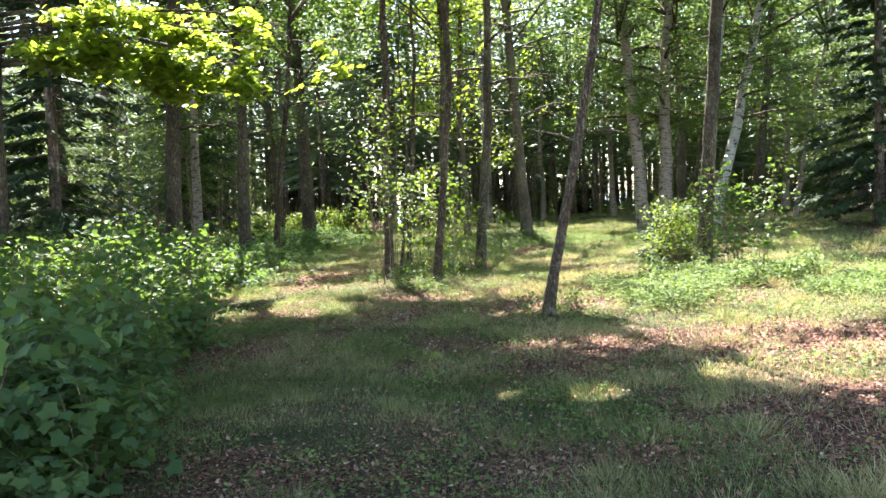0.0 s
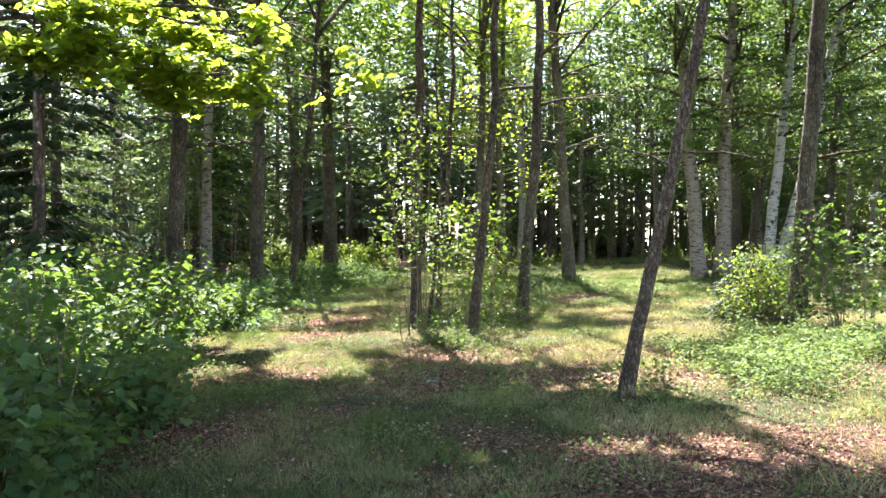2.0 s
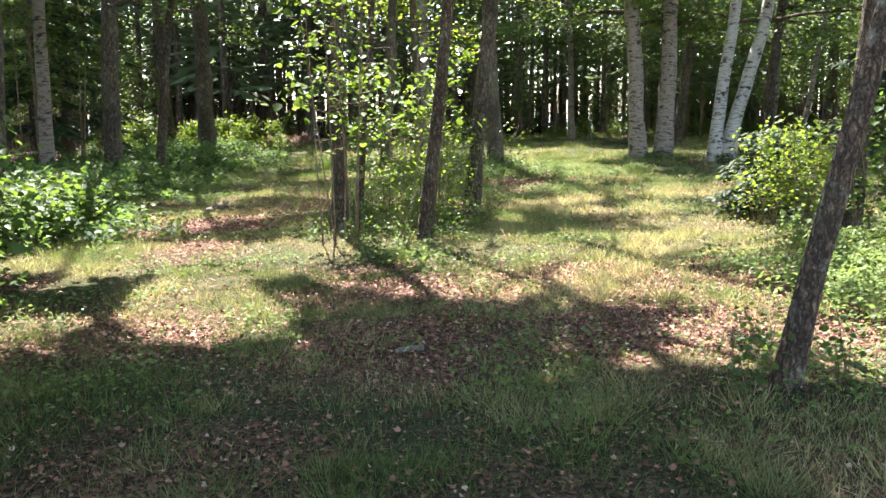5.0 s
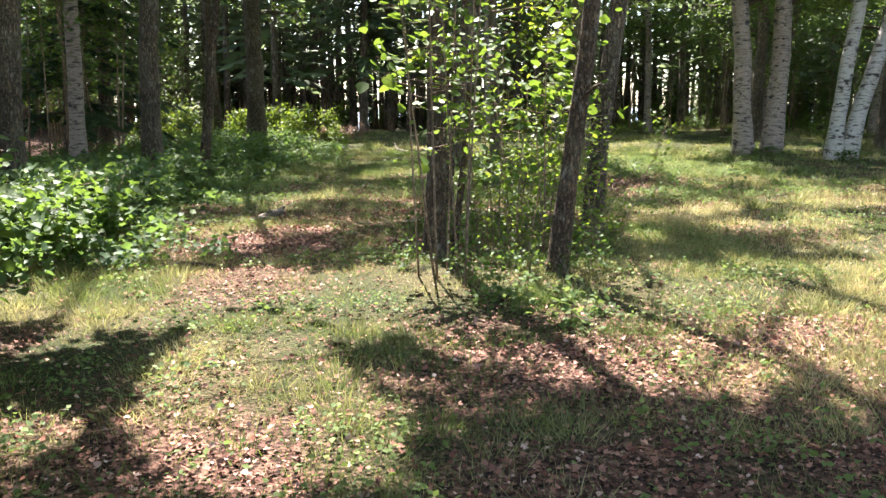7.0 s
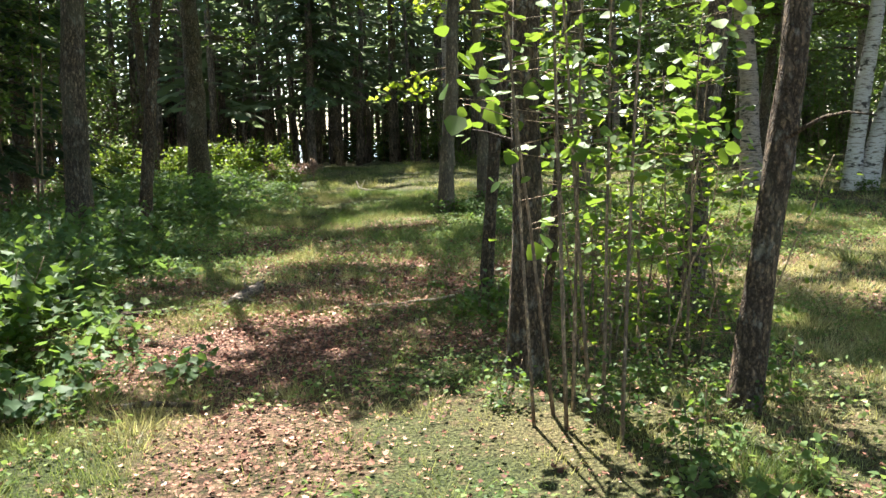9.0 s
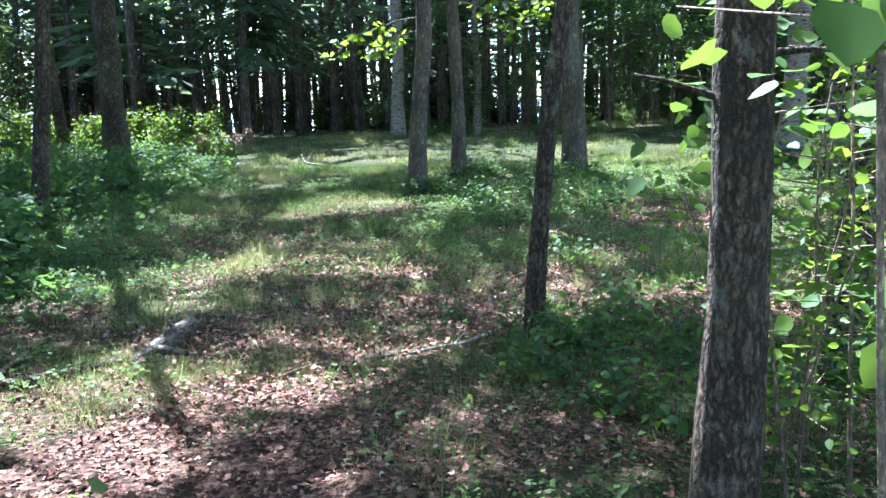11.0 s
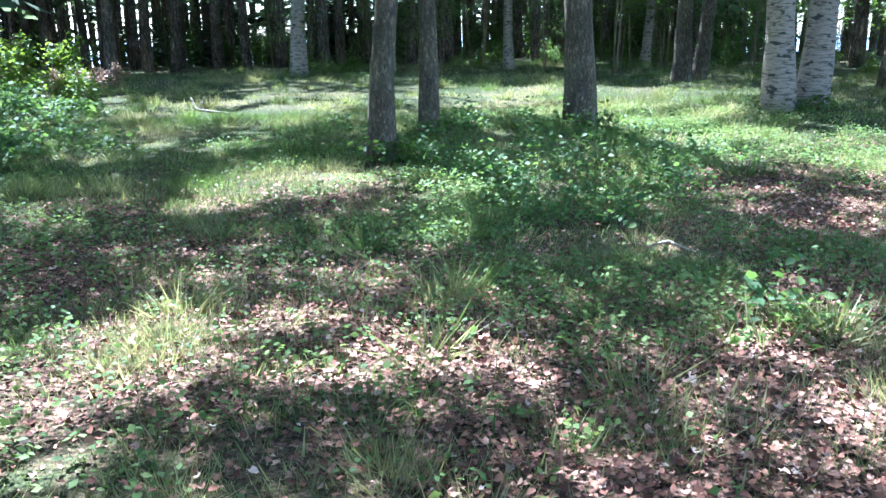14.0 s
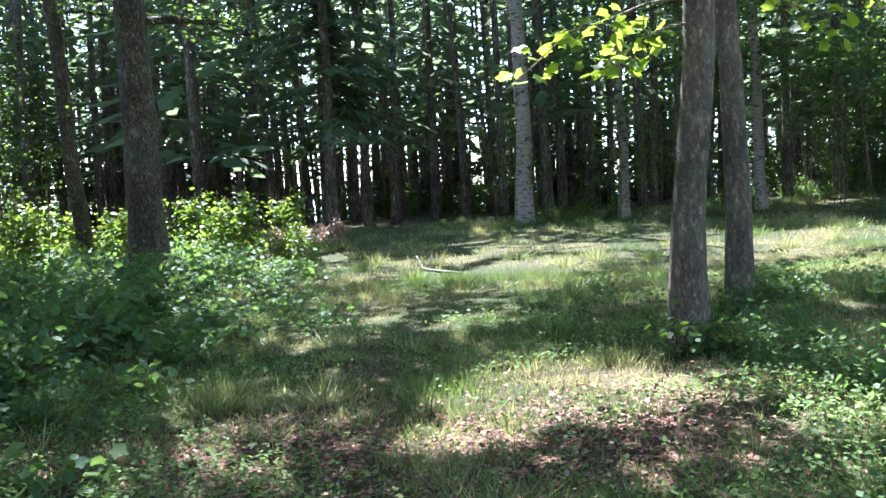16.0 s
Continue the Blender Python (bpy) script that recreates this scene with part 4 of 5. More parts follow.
# ---- saplings and shrubs ----
def sapling_mesh(tall, stems, per, size, leaf, shape, lean=0.12, spread=0.16, low=0.25, reach=0.3, name="sapling", label="", group="", single=True, foot=0.06, slim=1.0):
    ob = thing(name, label, name.replace("_", " "), (0, 0, 0), group)
    mains, sticks, spots = [], [], []
    for _ in range(stems):
        h = tall * R.uniform(0.55, 1.0)
        b = bough(np.array([R.normal(0, foot * tall), R.normal(0, foot * tall), -0.08]), R.uniform(0, 6.28), h * R.uniform(0.3, 1) * lean, 1.0 / lean * 0.6, 0, 8)
        b[:, 2] = np.linspace(-0.08, h, 8)
        mains.append(tube(b, np.linspace(0.004 + 0.0035 * h * slim, 0.003, 8), 5))
        for k in range(max(5, int(6 * h))):
            s = low + (1 - low) * R.uniform()
            q = np.array([np.interp(s * 7, range(8), b[:, i]) for i in range(3)])
            tw = bough(q, R.uniform(0, 6.28), reach * h ** 0.5 * R.uniform(0.4, 1.1) * (1.2 - 0.6 * s), 0.35, 0.2, 4)
            if single or k % 6 == 0:
                sticks.append(tube(tw[::3], (0.004, 0.002), 3))
            f = R.uniform(0.1, 1.05, per)
            w = np.stack([np.interp(f * 3, range(4), tw[:, i]) for i in range(3)], 1)
            spots.append(w + R.normal(0, spread * 0.4, w.shape))
    if single:
        for stick in mains:
            part("stem", stick, BARK_TWIG, ob, smooth=True)
    else:
        sticks = mains + sticks
    part("twigwork", joined(sticks), BARK_TWIG, ob)["kind"] = "stuff"
    part("foliage", leaves(np.concatenate(spots), size, shape, 0.75, 0.3), leaf, ob)
    return ob


def stock(ob, places, smin=0.85, smax=1.15, dz=0.0):
    """The first one is moved to its place, the rest are copies of it."""
    for k, (x, y) in enumerate(places):
        m = pose(x, y, float(height(x, y)) + dz, 0, 0, R.uniform(0, 360)) @ Matrix.Diagonal((*([R.uniform(smin, smax)] * 3), 1))
        if k == 0:
            first = m
        else:
            copy_thing(ob, m)
    ob.matrix_basis = first


# aspen saplings and herbs round the clump
stock(sapling_mesh(3.7, 1, 6, 0.092, LEAF_ASPEN, ROUND, 0.14, 0.3, 0.4, 0.34, "aspen_sapling", "slender aspen sapling with sunlit round leaves"),
      [(-0.85, 17.5), (-0.4, 17.9), (-0.3, 18.3), (-0.2, 18.95), (0.0, 18.7), (-0.15, 19.4), (-0.25, 18.35), (0.15, 19.1)])
stock(sapling_mesh(4.2, 6, 4, 0.07, LEAF_ASPEN, ROUND, 0.08, 0.25, 0.34, 0.17, "aspen_sapling", "sheaf of thin pale aspen stems leafing high up", foot=0.03, slim=0.6), [(-1.16, 17.05)])
# paler leaf than the other clump seedlings: sunlight on them put into the colour
stock(sapling_mesh(0.26, 5, 4, 0.075, LEAF_GROUND, LEAF6, 0.7, 0.15, 0.1, 0.32, "leafy_seedling", "low broad-leaved seedling in front of the clump", single=False),
      [(-0.62, 15.9), (-0.35, 15.55), (-0.25, 16.25), (-0.85, 16.15), (-0.05, 15.9), (-0.5, 16.5)], 0.45, 0.8)
stock(sapling_mesh(2.0, 3, 15, 0.055, LEAF_BRIGHT, LEAF6, 0.5, 0.24, 0.1, 0.42, "cherry_sapling", "bushy young cherry sapling with pale green leaves"),
      [(-0.3, 18.1), (0.2, 18.6), (-0.2, 19.0), (0.55, 19.6), (0.1, 19.8), (0.65, 18.9), (-0.55, 18.6)])
stock(sapling_mesh(0.5, 5, 6, 0.06, LEAF_SHRUB, LEAF6, 0.4, 0.2, 0.1, 0.34, "leafy_seedling", "low leafy seedling at the foot of the clump", single=False),
      [(-1.4, 17.4), (-0.9, 16.9), (-0.4, 17.0), (0.2, 17.3), (-0.5, 17.5), (0.5, 18.0), (-0.1, 17.0), (-0.75, 16.4), (0.9, 19.4), (1.2, 20.3), (0.2, 20.6), (-0.5, 20.6), (-0.9, 21.2), (-0.3, 19.9), (1.5, 12.0), (1.05, 11.3), (1.7, 11.5), (-0.75, 20.0)], 0.5, 0.85)
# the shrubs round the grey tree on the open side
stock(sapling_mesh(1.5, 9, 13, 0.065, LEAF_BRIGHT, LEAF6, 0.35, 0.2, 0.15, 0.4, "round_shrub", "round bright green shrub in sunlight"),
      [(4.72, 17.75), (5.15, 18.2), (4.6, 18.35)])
stock(sapling_mesh(2.1, 4, 6, 0.1, LEAF_SHRUB, LEAF6, 0.22, 0.22, 0.2, 0.42, "elder_shrub", "tall thin leafy shrub at the foot of a grey tree"),
      [(5.0, 16.75), (5.5, 16.6), (5.75, 17.0), (6.3, 17.2)])
stock(sapling_mesh(0.42, 7, 7, 0.06, LEAF_GROUND, LEAF6, 0.45, 0.2, 0.05, 0.4, "nettle_patch", "sunlit patch of low pale green weeds", single=False),
      [(3.8, 15.4), (4.4, 15.0), (4.9, 14.7), (5.4, 15.2), (4.2, 14.3), (5.0, 13.9), (3.6, 14.8), (5.8, 14.5), (4.6, 15.6), (3.4, 14.1), (5.5, 13.6), (6.3, 14.9), (6.6, 15.8), (3.9, 16.1)])
# the thicket along the track
hazel = []
bramble = []
nettle = []
for _ in range(6000):
    ty = R.uniform(1.5, 40)
    tx = edge(ty) - abs(R.normal(0, 2.2)) - 0.15
    if tx < -13:
        continue
    if 8.5 < ty < 17.5 and len(bramble) < 75 and tx < edge(ty) - 0.35:
        bramble.append((tx, ty))
    elif ty <= 8.5 and len(nettle) < 60:
        nettle.append((tx, ty))
    elif ty >= 17.5 and len(hazel) < 260:
        hazel.append((tx, ty))
for _ in range(110):
    ty = R.uniform(17, 27)
    hazel.append((edge(ty) - R.uniform(0.1, 3.2), ty))
stock(sapling_mesh(1.6, 7, 7, 0.1, LEAF_SHRUB, LEAF6, 0.6, 0.25, 0.1, 0.5, "bramble_bush", "dense bramble bush of small leaves", single=False), bramble, 0.5, 1.15)
stock(sapling_mesh(0.95, 6, 9, 0.13, LEAF_HERB, LOBED, 0.4, 0.2, 0.12, 0.4, "broad_leaved_shrub", "low shrub of broad lobed leaves in shade", single=False), nettle, 0.7, 1.1)
stock(sapling_mesh(0.62, 6, 8, 0.10, LEAF_HERB, LEAF6, 0.9, 0.25, 0.15, 0.6, "undergrowth_shrub", "low leafy undergrowth shrub at the edge of the wood", single=False), hazel, 0.45, 1.05)
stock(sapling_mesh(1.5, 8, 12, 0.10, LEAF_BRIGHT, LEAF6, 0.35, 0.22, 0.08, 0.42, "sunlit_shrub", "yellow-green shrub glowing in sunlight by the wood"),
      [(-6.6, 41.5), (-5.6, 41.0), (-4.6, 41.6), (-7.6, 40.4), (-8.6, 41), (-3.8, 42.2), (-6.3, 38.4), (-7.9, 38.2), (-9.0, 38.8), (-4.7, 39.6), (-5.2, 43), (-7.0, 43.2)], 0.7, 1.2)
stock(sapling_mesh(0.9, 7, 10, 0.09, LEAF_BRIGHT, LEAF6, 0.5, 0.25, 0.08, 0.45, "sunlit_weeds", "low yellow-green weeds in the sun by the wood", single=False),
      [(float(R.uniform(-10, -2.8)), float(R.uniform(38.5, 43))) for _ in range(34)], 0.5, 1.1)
stock(sapling_mesh(0.8, 9, 8, 0.05, LEAF_PINK, LEAF4, 0.3, 0.1, 0.5, 0.2, "seeding_weeds", "pinkish seeding weeds in the sun", single=False), [(-3.4, 41.3), (-2.9, 41.8), (-3.9, 41.1), (-3.2, 40.6), (-2.6, 42.2)])
stock(sapling_mesh(0.75, 7, 8, 0.1, LEAF_SHRUB, LOBED, 0.6, 0.25, 0.2, 0.5, "broad_leaved_shrub", "sunlit broad-leaved plant at the edge of the thicket", single=False),
      [(-4.6, 19.0), (-4.9, 18.2), (-5.3, 19.6), (-5.0, 17.5), (-5.7, 18.7), (-4.75, 20.1), (-5.5, 20.6), (-4.4, 17.9)], 0.7, 1.1)
seedlings, low_seedlings = [], []
for _ in range(150):
    ty = R.uniform(17.2, 36)
    seedlings.append((edge(ty) - 0.25 - 2.2 * R.uniform(0, 1) ** 1.3, ty))
for _ in range(150):
    ty = R.uniform(17.5, 39)
    low_seedlings.append((edge(ty) + R.normal(0.1, 0.45) + 0.5 * smooth_step(27, 33, ty), ty))
stock(sapling_mesh(0.5, 6, 8, 0.092, LEAF_HERB, LOBED, 0.6, 0.25, 0.3, 0.5, "maple_seedling", "low maple seedlings with broad lobed leaves in shade", single=False), seedlings, 0.45, 1.15)
stock(sapling_mesh(0.2, 4, 4, 0.07, LEAF_HERB, LOBED, 0.7, 0.25, 0.3, 0.45, "maple_seedling", "ankle-high maple seedlings with lobed leaves in grass", single=False), low_seedlings, 0.5, 1.2)
verge = []
for _ in range(46):
    ty = R.uniform(4.2, 13.5)
    verge.append((edge(ty) - R.uniform(0.0, 1.0), ty))
stock(sapling_mesh(0.75, 6, 8, 0.1, LEAF_HERB, LOBED, 0.45, 0.2, 0.15, 0.42, "broad_leaved_shrub", "dark leafy shrub in shade beside the track", single=False), verge, 0.55, 1.0)
stock(sapling_mesh(0.24, 4, 4, 0.065, LEAF_SHRUB, LEAF6, 0.7, 0.2, 0.15, 0.4, "leafy_seedling", "low leafy seedling in the shade of the clump", single=False),
      [(float(R.uniform(-1.25, 0.5)), float(R.uniform(18.9, 21.6))) for _ in range(30)] + [(-1.2, 20.1), (-1.05, 20.35), (-0.8, 20.25), (-0.95, 20.6), (-0.6, 20.7), (-0.1, 21.1), (0.15, 21.9)], 0.5, 1.2)
# green mound of herbs under the three trees
stock(sapling_mesh(0.2, 6, 5, 0.065, LEAF_HERB, LEAF6, 1.2, 0.25, 0.1, 0.5, "woodland_herb", "low green woodland herb on the mound", single=False),
      [(float(0.2 + abs(R.normal(0, 1.9))), float(R.normal(28.3, 1.5))) for _ in range(120)], 0.45, 1.1)
# leafy young trees that close the view between the trunks
young = [sapling_mesh(6.5, 4, 12, 0.12, LEAF_CANOPY, LEAF4, 0.12, 0.5, 0.3, 0.55, "young_tree", "leafy young broadleaf tree in the wood"),
         sapling_mesh(8.5, 3, 16, 0.12, LEAF_BIRCH, LEAF4, 0.1, 0.5, 0.38, 0.6, "young_birch", "leafy young birch at the edge of the wood")]
spots = []
for _ in range(3000):
    yx, yy = R.uniform(-22, 28), R.uniform(24, 60)
    open_right = 1.2 < yx < 17 and yy < np.interp(yx, [1, 8, 14, 17], [47, 44, 39, 33])
    if open_right or edge(yy) - 1.5 < yx < 1.2 and yy < 49 or any((yx - a) ** 2 + (yy - b) ** 2 < 2.4 for a, b in spots):
        continue
    if yy > 47 and -6 < yx < 16 or yy > 39 and -12 < yx < -2:
        continue
    spots.append((yx, yy))
stock(young[0], spots[0:70], 0.6, 1.3)
stock(young[1], spots[70:130], 0.6, 1.2)
# sunlit weeds along the crest and at the feet of the birches
stock(sapling_mesh(0.6, 6, 8, 0.07, LEAF_ASPEN, LEAF6, 0.4, 0.22, 0.08, 0.42, "crest_weeds", "bright low weeds along the crest of the slope", single=False),
      [(float(R.uniform(2.5, 20)), float(R.uniform(46.5, 50.5))) for _ in range(55)] + [(float(R.uniform(13, 22)), float(R.uniform(38, 46))) for _ in range(20)], 0.5, 1.3)
stock(sapling_mesh(0.3, 6, 6, 0.07, LEAF_SHRUB, LEAF6, 0.6, 0.2, 0.1, 0.4, "foot_herbs", "leafy herbs at the foot of a birch", single=False),
      [(7.5, 31.1), (7.8, 31.15), (8.1, 31.2), (7.15, 31.2), (9.2, 30.35), (9.45, 30.3), (2.7, 29.75), (3.2, 29.85), (-0.2, 29.05), (0.15, 29.1), (0.7, 30.0), (1.05, 30.05)], 0.6, 1.1)
# shrubs on the slope behind the crest
slope = sapling_mesh(2.6, 5, 12, 0.14, LEAF_CANOPY, LEAF4, 0.3, 0.4, 0.05, 0.6, "slope_shrub", "shrub on the slope down to the lake", single=False)
stock(slope, [(float(R.uniform(-30, 34)), float(R.uniform(57, 74))) for _ in range(120)] + [(float(R.uniform(13, 34)), float(R.uniform(47, 58))) for _ in range(34)], 0.5, 1.0)


# ---- ground cover ----
def spread_over(n, x0, x1, y0, y1):
    x, y = R.uniform(x0, x1, n), R.uniform(y0, y1, n)
    return x, y


def turf(n, box, tall, wide, shape, name, label, thin, mat=GRASS):
    x, y = spread_over(n, *box)
    m = n // 3
    tx, ty = spread_over(m // 140, *box)
    pick = R.integers(0, len(tx), m)
    x[:m], y[:m] = tx[pick] + R.normal(0, 0.085, m), ty[pick] + R.normal(0, 0.085, m)
    out_x, out_y = np.zeros(n), np.zeros(n)
    out_x[:m], out_y[:m] = (x[:m] - tx[pick]) * 6, (y[:m] - ty[pick]) * 6
    lift = np.where(np.arange(n) < m, 1.7, 0.8)
    dens = 0.4 + 0.6 * smooth_step(0.3, 0.62, value_noise(x, y, 1.3, 8) * 0.6 + value_noise(x, y, 0.45, 9) * 0.4)
    k = (R.uniform(0, 1, n) < dens * thin(x, y))
    x, y, dens, out_x, out_y, lift = x[k], y[k], dens[k], out_x[k], out_y[k], lift[k]
    a = R.uniform(0, 6.283, len(x))
    along = np.stack([np.cos(a) * 0.4 + out_x, np.sin(a) * 0.4 + out_y, R.uniform(0.5, 1.3, len(x))], 1)
    up = np.stack([np.cos(a + R.normal(0, 0.3, len(x))), np.sin(a), np.full(len(x), -0.3)], 1)
    h = tall * (0.35 + 0.9 * dens) * R.uniform(0.5, 1.3, len(x)) * lift
    ob = part(name, strewn(shape, np.stack([x, y, height(x, y) - 0.01], 1), along, up, h, wide * R.uniform(0.7, 1.4, len(x))), mat)
    return tagged(ob, label, "grass", kind="stuff")


turf(560000, (-5.0, 2.2, 3.0, 25), 0.072, 0.0046, BLADE1, "grass", "thin uncut grass, green with some straw", on_grass)
turf(240000, (1.0, 8, 4.0, 26), 0.075, 0.006, BLADE1, "grass", "dry straw-coloured grass of the open side", on_grass, DRY_GRASS)
turf(330000, (-5.5, 6.5, 24, 36), 0.08, 0.005, BLADE1, "grass", "soft short grass between the trees", on_grass)
turf(150000, (-6, 16, 22, 50), 0.13, 0.012, BLADE1, "grass", "short grass of the glade in dappled light", on_grass)
turf(50000, (8, 22, 4, 24), 0.16, 0.014, BLADE1, "grass", "short grass of the open side", on_grass)

x, y = spread_over(170000, -5.2, 9, 1.2, 33)
k = R.uniform(0, 1, len(x)) < (0.2 + 0.75 * LITTERED(x, y)) * (x > edge(y) - 0.8) * (0.75 - 0.5 * smooth_step(27, 30, y))
x, y = x[k], y[k]
a = R.uniform(0, 6.283, len(x))
dead = strewn(CURLED, np.stack([x, y, height(x, y) + R.uniform(0.004, 0.035, len(x))], 1), np.stack([np.cos(a), np.sin(a), R.normal(0, 0.25, len(x))], 1), np.array([0, 0, 1.0]) + R.normal(0, 0.4, (len(x), 3)), R.uniform(0.018, 0.044, len(x)))
tagged(part("leaf_litter", dead, LITTER), "dry brown and pinkish fallen leaves on the ground", "leaf litter", kind="stuff")

x, y = spread_over(70000, -5, 7, 3, 28.5)
k = R.uniform(0, 1, len(x)) < (0.06 + 0.94 * LITTERED(x, y)) * (x > edge(y) - 0.5)
x, y = x[k], y[k]
a = R.uniform(0, 6.283, len(x))
dead = strewn(CURLED, np.stack([x, y, height(x, y) + R.uniform(0.01, 0.03, len(x))], 1), np.stack([np.cos(a), np.sin(a), R.normal(0, 0.3, len(x))], 1), np.array([0, 0, 1.0]) + R.normal(0, 0.45, (len(x), 3)), R.uniform(0.022, 0.046, len(x)))
tagged(part("fallen_leaves", dead, LITTER), "larger curled brown leaves lying in drifts", "leaf litter", kind="stuff")

x, y = spread_over(150000, -5, 7, 3, 28.5)
k = R.uniform(0, 1, len(x)) < (0.28 + 0.72 * LITTERED(x, y)) * (x > edge(y) - 0.5)
x, y = x[k], y[k]
a = R.uniform(0, 6.283, len(x))
dead = strewn(LEAF4, np.stack([x, y, height(x, y) + R.uniform(0.004, 0.02, len(x))], 1), np.stack([np.cos(a), np.sin(a), R.normal(0, 0.35, len(x))], 1), np.array([0, 0, 1.0]) + R.normal(0, 0.5, (len(x), 3)), R.uniform(0.008, 0.026, len(x)))
tagged(part("leaf_litter", dead, LITTER), "crumbled bits of brown leaf on the soil", "leaf litter", kind="stuff")

x, y = spread_over(15000, -3.4, 3.4, 20, 25.6)
k = R.uniform(0, 1, len(x)) < 0.7 * LITTERED(x, y)
x, y = x[k], y[k]
a = R.uniform(0, 6.283, len(x))
dead = strewn(CURLED, np.stack([x, y, height(x, y) + R.uniform(0.015, 0.045, len(x))], 1), np.stack([np.cos(a), np.sin(a), R.normal(0, 0.35, len(x))], 1), np.array([0, 0, 1.0]) + R.normal(0, 0.5, (len(x), 3)), R.uniform(0.026, 0.05, len(x)))
tagged(part("fallen_leaves", dead, LITTER), "drift of large reddish-brown leaves in light shade", "leaf litter", kind="stuff")

x, y = spread_over(19000, -5.0, 6.5, 23, 32)
k = R.uniform(0, 1, len(x)) < smooth_step(0.42, 0.68, value_noise(x, y, 0.7, 27)) * (1 - 0.6 * LITTERED(x, y)) * (x > edge(y) - 0.8) * np.maximum(smooth_step(-2.2, -0.4, x), smooth_step(-2.8, -3.6, x))
x, y = x[k], y[k]
c = np.repeat(np.stack([x, y, height(x, y)], 1), 5, 0) + np.concatenate([R.normal(0, 0.05, (len(x) * 5, 2)), R.uniform(0.03, 0.13, (len(x) * 5, 1))], 1)
tagged(part("ground_herbs", leaves(c, 0.04, LEAF4, 0.8, 0.1), LEAF_GROUND), "spreading green ground herbs under the trees", "herbs", kind="stuff")

x, y = spread_over(44000, -5.5, 9, 1.2, 34)
k = R.uniform(0, 1, len(x)) < smooth_step(0.4, 0.7, value_noise(x, y, 0.9, 17) * 0.7 + value_noise(x, y, 0.3, 18) * 0.3) * (x > edge(y) - 0.8) * (1 - 0.7 * LITTERED(x, y))
x, y = x[k], y[k]
n = 5
c = np.repeat(np.stack([x, y, height(x, y)], 1), n, 0) + np.concatenate([R.normal(0, 0.045, (len(x) * n, 2)), R.uniform(0.02, 0.11, (len(x) * n, 1))], 1)
tagged(part("ground_herbs", leaves(c, 0.038, LEAF4, 0.8, 0.1), LEAF_GROUND), "small green seedlings and creeping herbs", "herbs", kind="stuff")


x, y = spread_over(7000, 2.2, 7.5, 11.6, 16.0)
k = R.uniform(0, 1, len(x)) < smooth_step(0.3, 0.6, value_noise(x, y, 0.8, 61)) * smooth_step(2.2, 3.2, x)
x, y = x[k], y[k]
c = np.repeat(np.stack([x, y, height(x, y)], 1), 7, 0) + np.concatenate([R.normal(0, 0.06, (len(x) * 7, 2)), R.uniform(0.04, 0.24, (len(x) * 7, 1))], 1)
tagged(part("ground_herbs", leaves(c, 0.05, LEAF4, 0.8, 0.1), LEAF_GROUND), "pale green weeds in full sun on the open side", "herbs", kind="stuff")


# ---- fallen wood ----
def fallen(name, label, bark, points, radii, forks=()):
    z = float(height(points[0][0], points[0][1]))
    ob = thing(name, label, "branch", (points[0][0], points[0][1], z))
    q = np.array([(a - points[0][0], b - points[0][1], float(height(a, b)) - z + c) for a, b, c in points])
    part("stem", tube(*finer(q, np.array(radii, float), 18), 9, 0.08), bark, ob, smooth=True)
    for pts, rad in forks:
        q = np.array([(a - points[0][0], b - points[0][1], float(height(a, b)) - z + c) for a, b, c in pts])
        part("fork", tube(*finer(q, np.array(rad, float), 10), 7, 0.08), bark, ob, smooth=True)
    return ob


fallen("fallen_log", "broken weathered log with a fork lying in leaf litter", BARK_LOG, [(-3.03, 21.78, 0.06), (-3.09, 21.58, 0.055), (-3.19, 21.3, 0.05), (-3.33, 20.98, 0.03)], [0.058, 0.062, 0.05, 0.03],
       [([(-3.24, 21.2, 0.05), (-3.13, 21.1, 0.06), (-3.0, 21.02, 0.05)], [0.034, 0.028, 0.016]), ([(-3.05, 21.74, 0.08), (-2.98, 21.82, 0.13)], [0.026, 0.012]), ([(-3.12, 21.5, 0.09), (-3.16, 21.53, 0.15)], [0.02, 0.01]), ([(-3.3, 21.05, 0.03), (-3.3, 20.85, 0.02)], [0.024, 0.01])])
fallen("fallen_branch", "dark rotten branch half buried in leaf litter", BARK_BROWN, [(-3.36, 21.12, 0.03), (-3.62, 20.93, 0.03), (-3.8, 20.78, 0.03), (-4.2, 20.6, 0.03)], [0.024, 0.03, 0.034, 0.026])
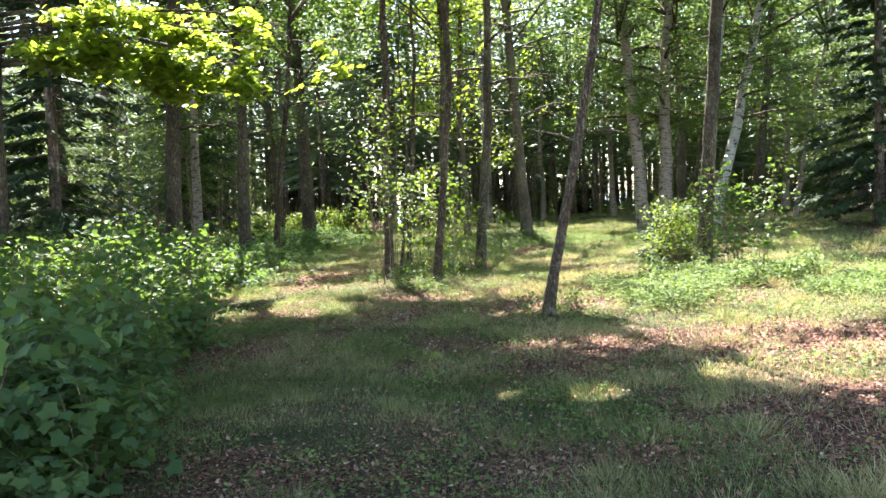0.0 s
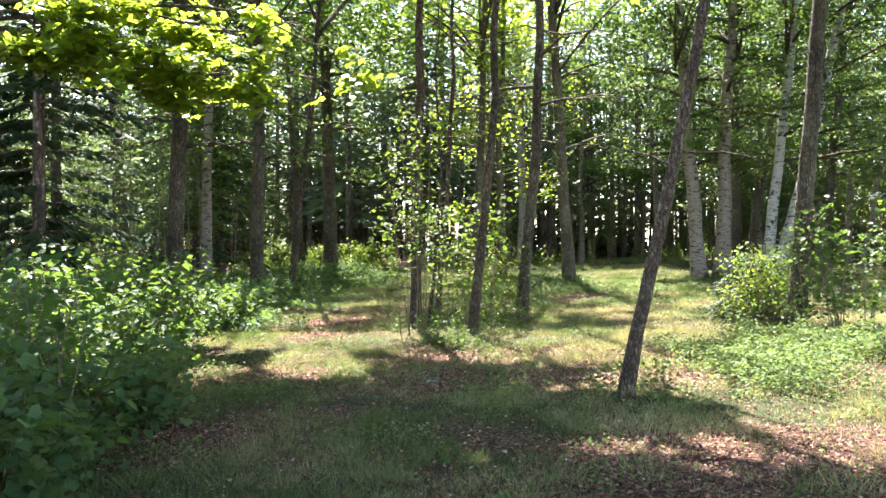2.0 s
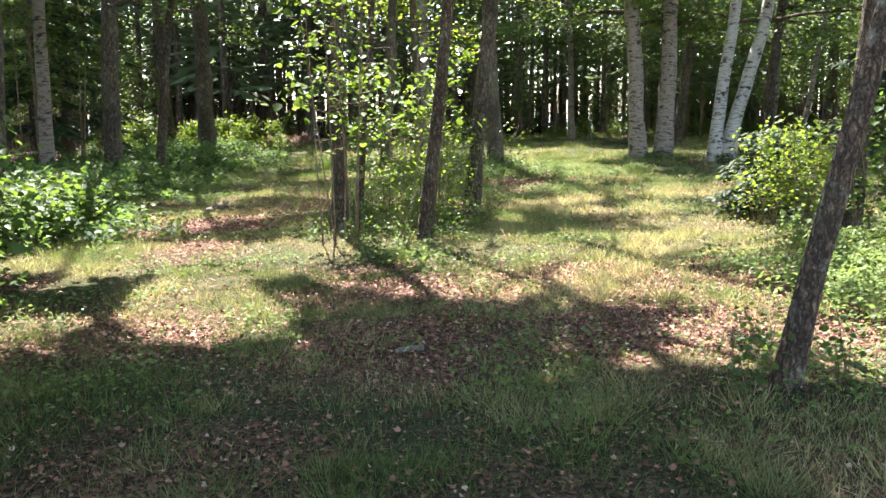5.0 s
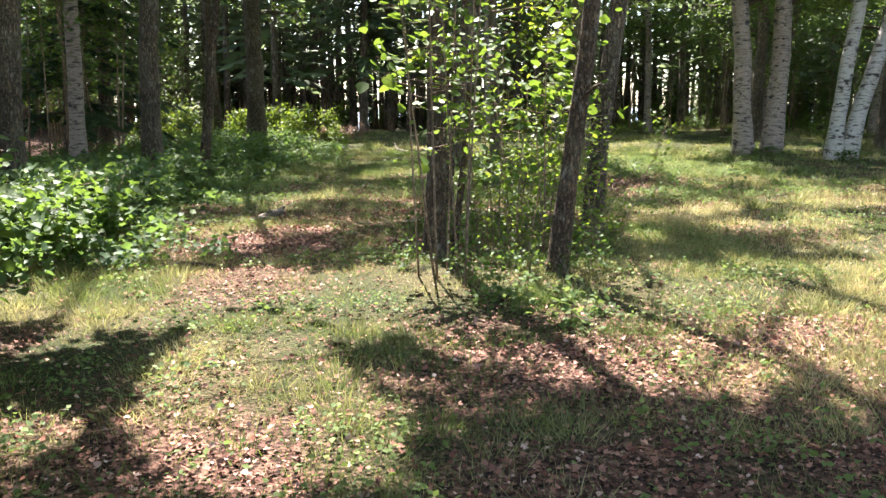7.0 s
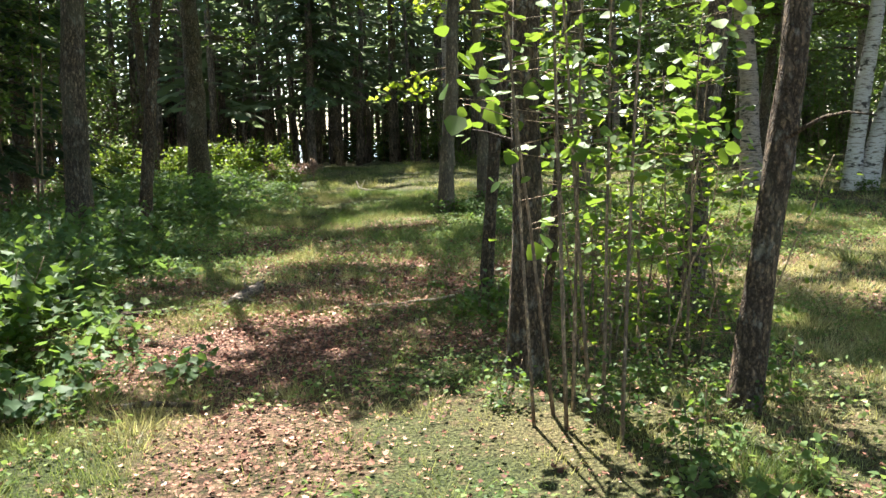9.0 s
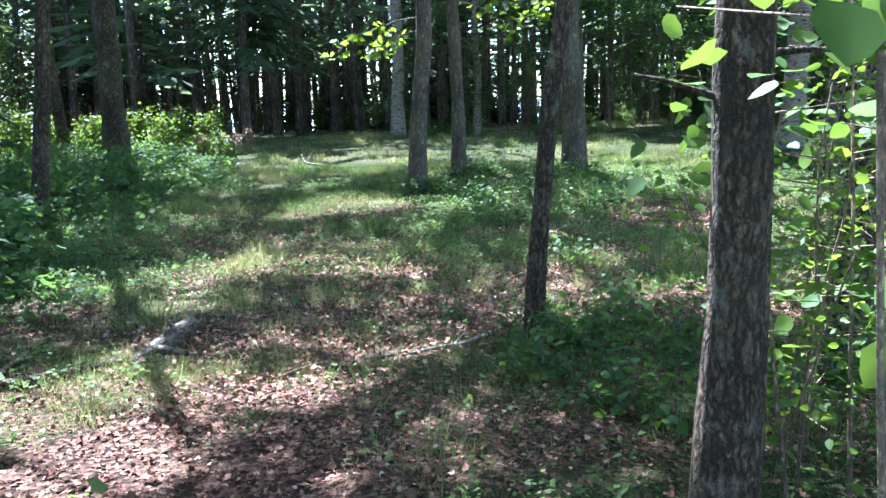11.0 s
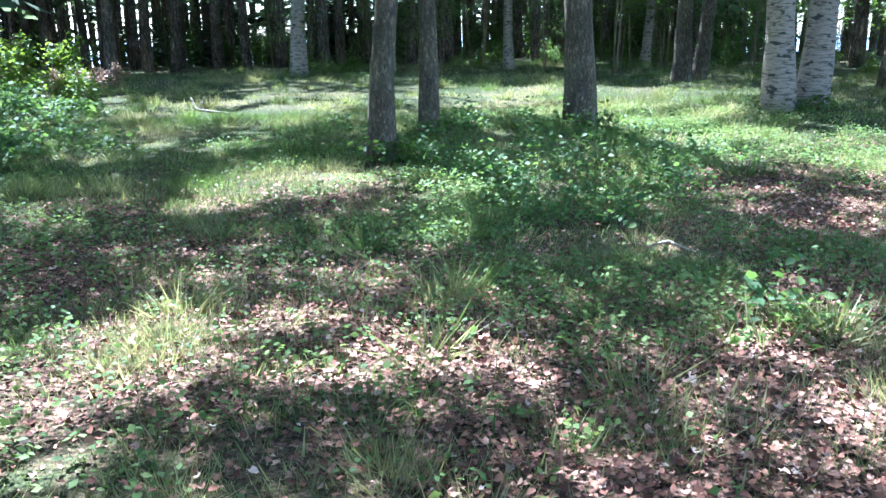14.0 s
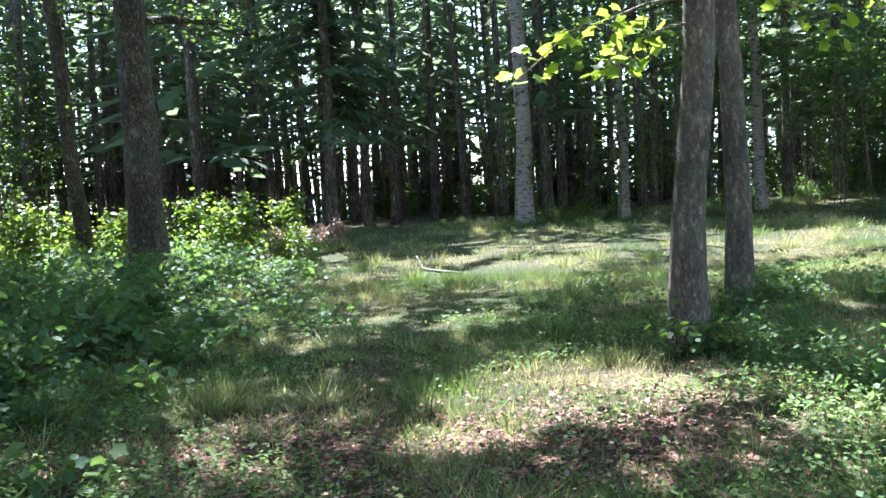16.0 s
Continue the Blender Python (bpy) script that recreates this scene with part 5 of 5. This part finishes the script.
fallen("fallen_branch", "weathered brown branch lying in leaf litter", BARK_TWIG, [(-3.98, 21.34, 0.04), (-4.05, 20.95, 0.03), (-4.2, 20.6, 0.03)], [0.01, 0.014, 0.01])
fallen("fallen_branch", "thin pale bare branch lying on dead leaves", BARK_PALE, [(-1.11, 20.97, 0.05), (-1.33, 20.82, 0.03), (-1.54, 20.74, 0.035), (-1.74, 20.67, 0.02)], [0.013, 0.015, 0.013, 0.007], [([(-1.4, 20.79, 0.03), (-1.25, 21.05, 0.06)], [0.008, 0.003])])
fallen("broken_stick", "thin broken stick on dead leaves", BARK_PALE, [(-1.8, 20.67, 0.03), (-1.98, 20.63, 0.03)], [0.012, 0.009])
fallen("broken_stick", "thin broken stick on dead leaves", BARK_TWIG, [(-2.17, 20.64, 0.03), (-2.32, 20.53, 0.04), (-2.48, 20.44, 0.02)], [0.009, 0.01, 0.006])
fallen("dry_stick", "bleached crooked stick standing out of the grass", BARK_PALE, [(-1.42, 36.7, 0.3), (-1.36, 36.5, 0.1), (-1.1, 36.3, 0.05), (-0.82, 36.0, 0.04)], [0.012, 0.024, 0.026, 0.012], [([(-1.33, 36.46, 0.09), (-1.2, 36.55, 0.3)], [0.016, 0.008])])
fallen("fallen_branch", "grey fallen branch in sunlit grass", BARK_PALE, [(2.48, 11.73, 0.02), (2.8, 12.1, 0.05), (3.1, 12.35, 0.04), (3.34, 12.62, 0.06)], [0.008, 0.014, 0.015, 0.01], [([(2.8, 12.1, 0.05), (2.7, 12.45, 0.1)], [0.008, 0.003])])
fallen("broken_stick", "short broken stick on shaded leaf litter", BARK_PALE, [(-0.73, 12.64, 0.03), (-0.63, 12.66, 0.04), (-0.54, 12.67, 0.03)], [0.016, 0.018, 0.014])
fallen("broken_stick", "dark rotten stick in sunlit grass", BARK_BROWN, [(-3.65, 17.95, 0.03), (-3.4, 17.9, 0.05), (-3.15, 17.88, 0.03)], [0.016, 0.022, 0.014])
fallen("broken_stick", "small bent twig on the grass", BARK_PALE, [(0.56, 24.92, 0.03), (0.72, 24.9, 0.06), (0.78, 24.68, 0.03)], [0.008, 0.01, 0.005])
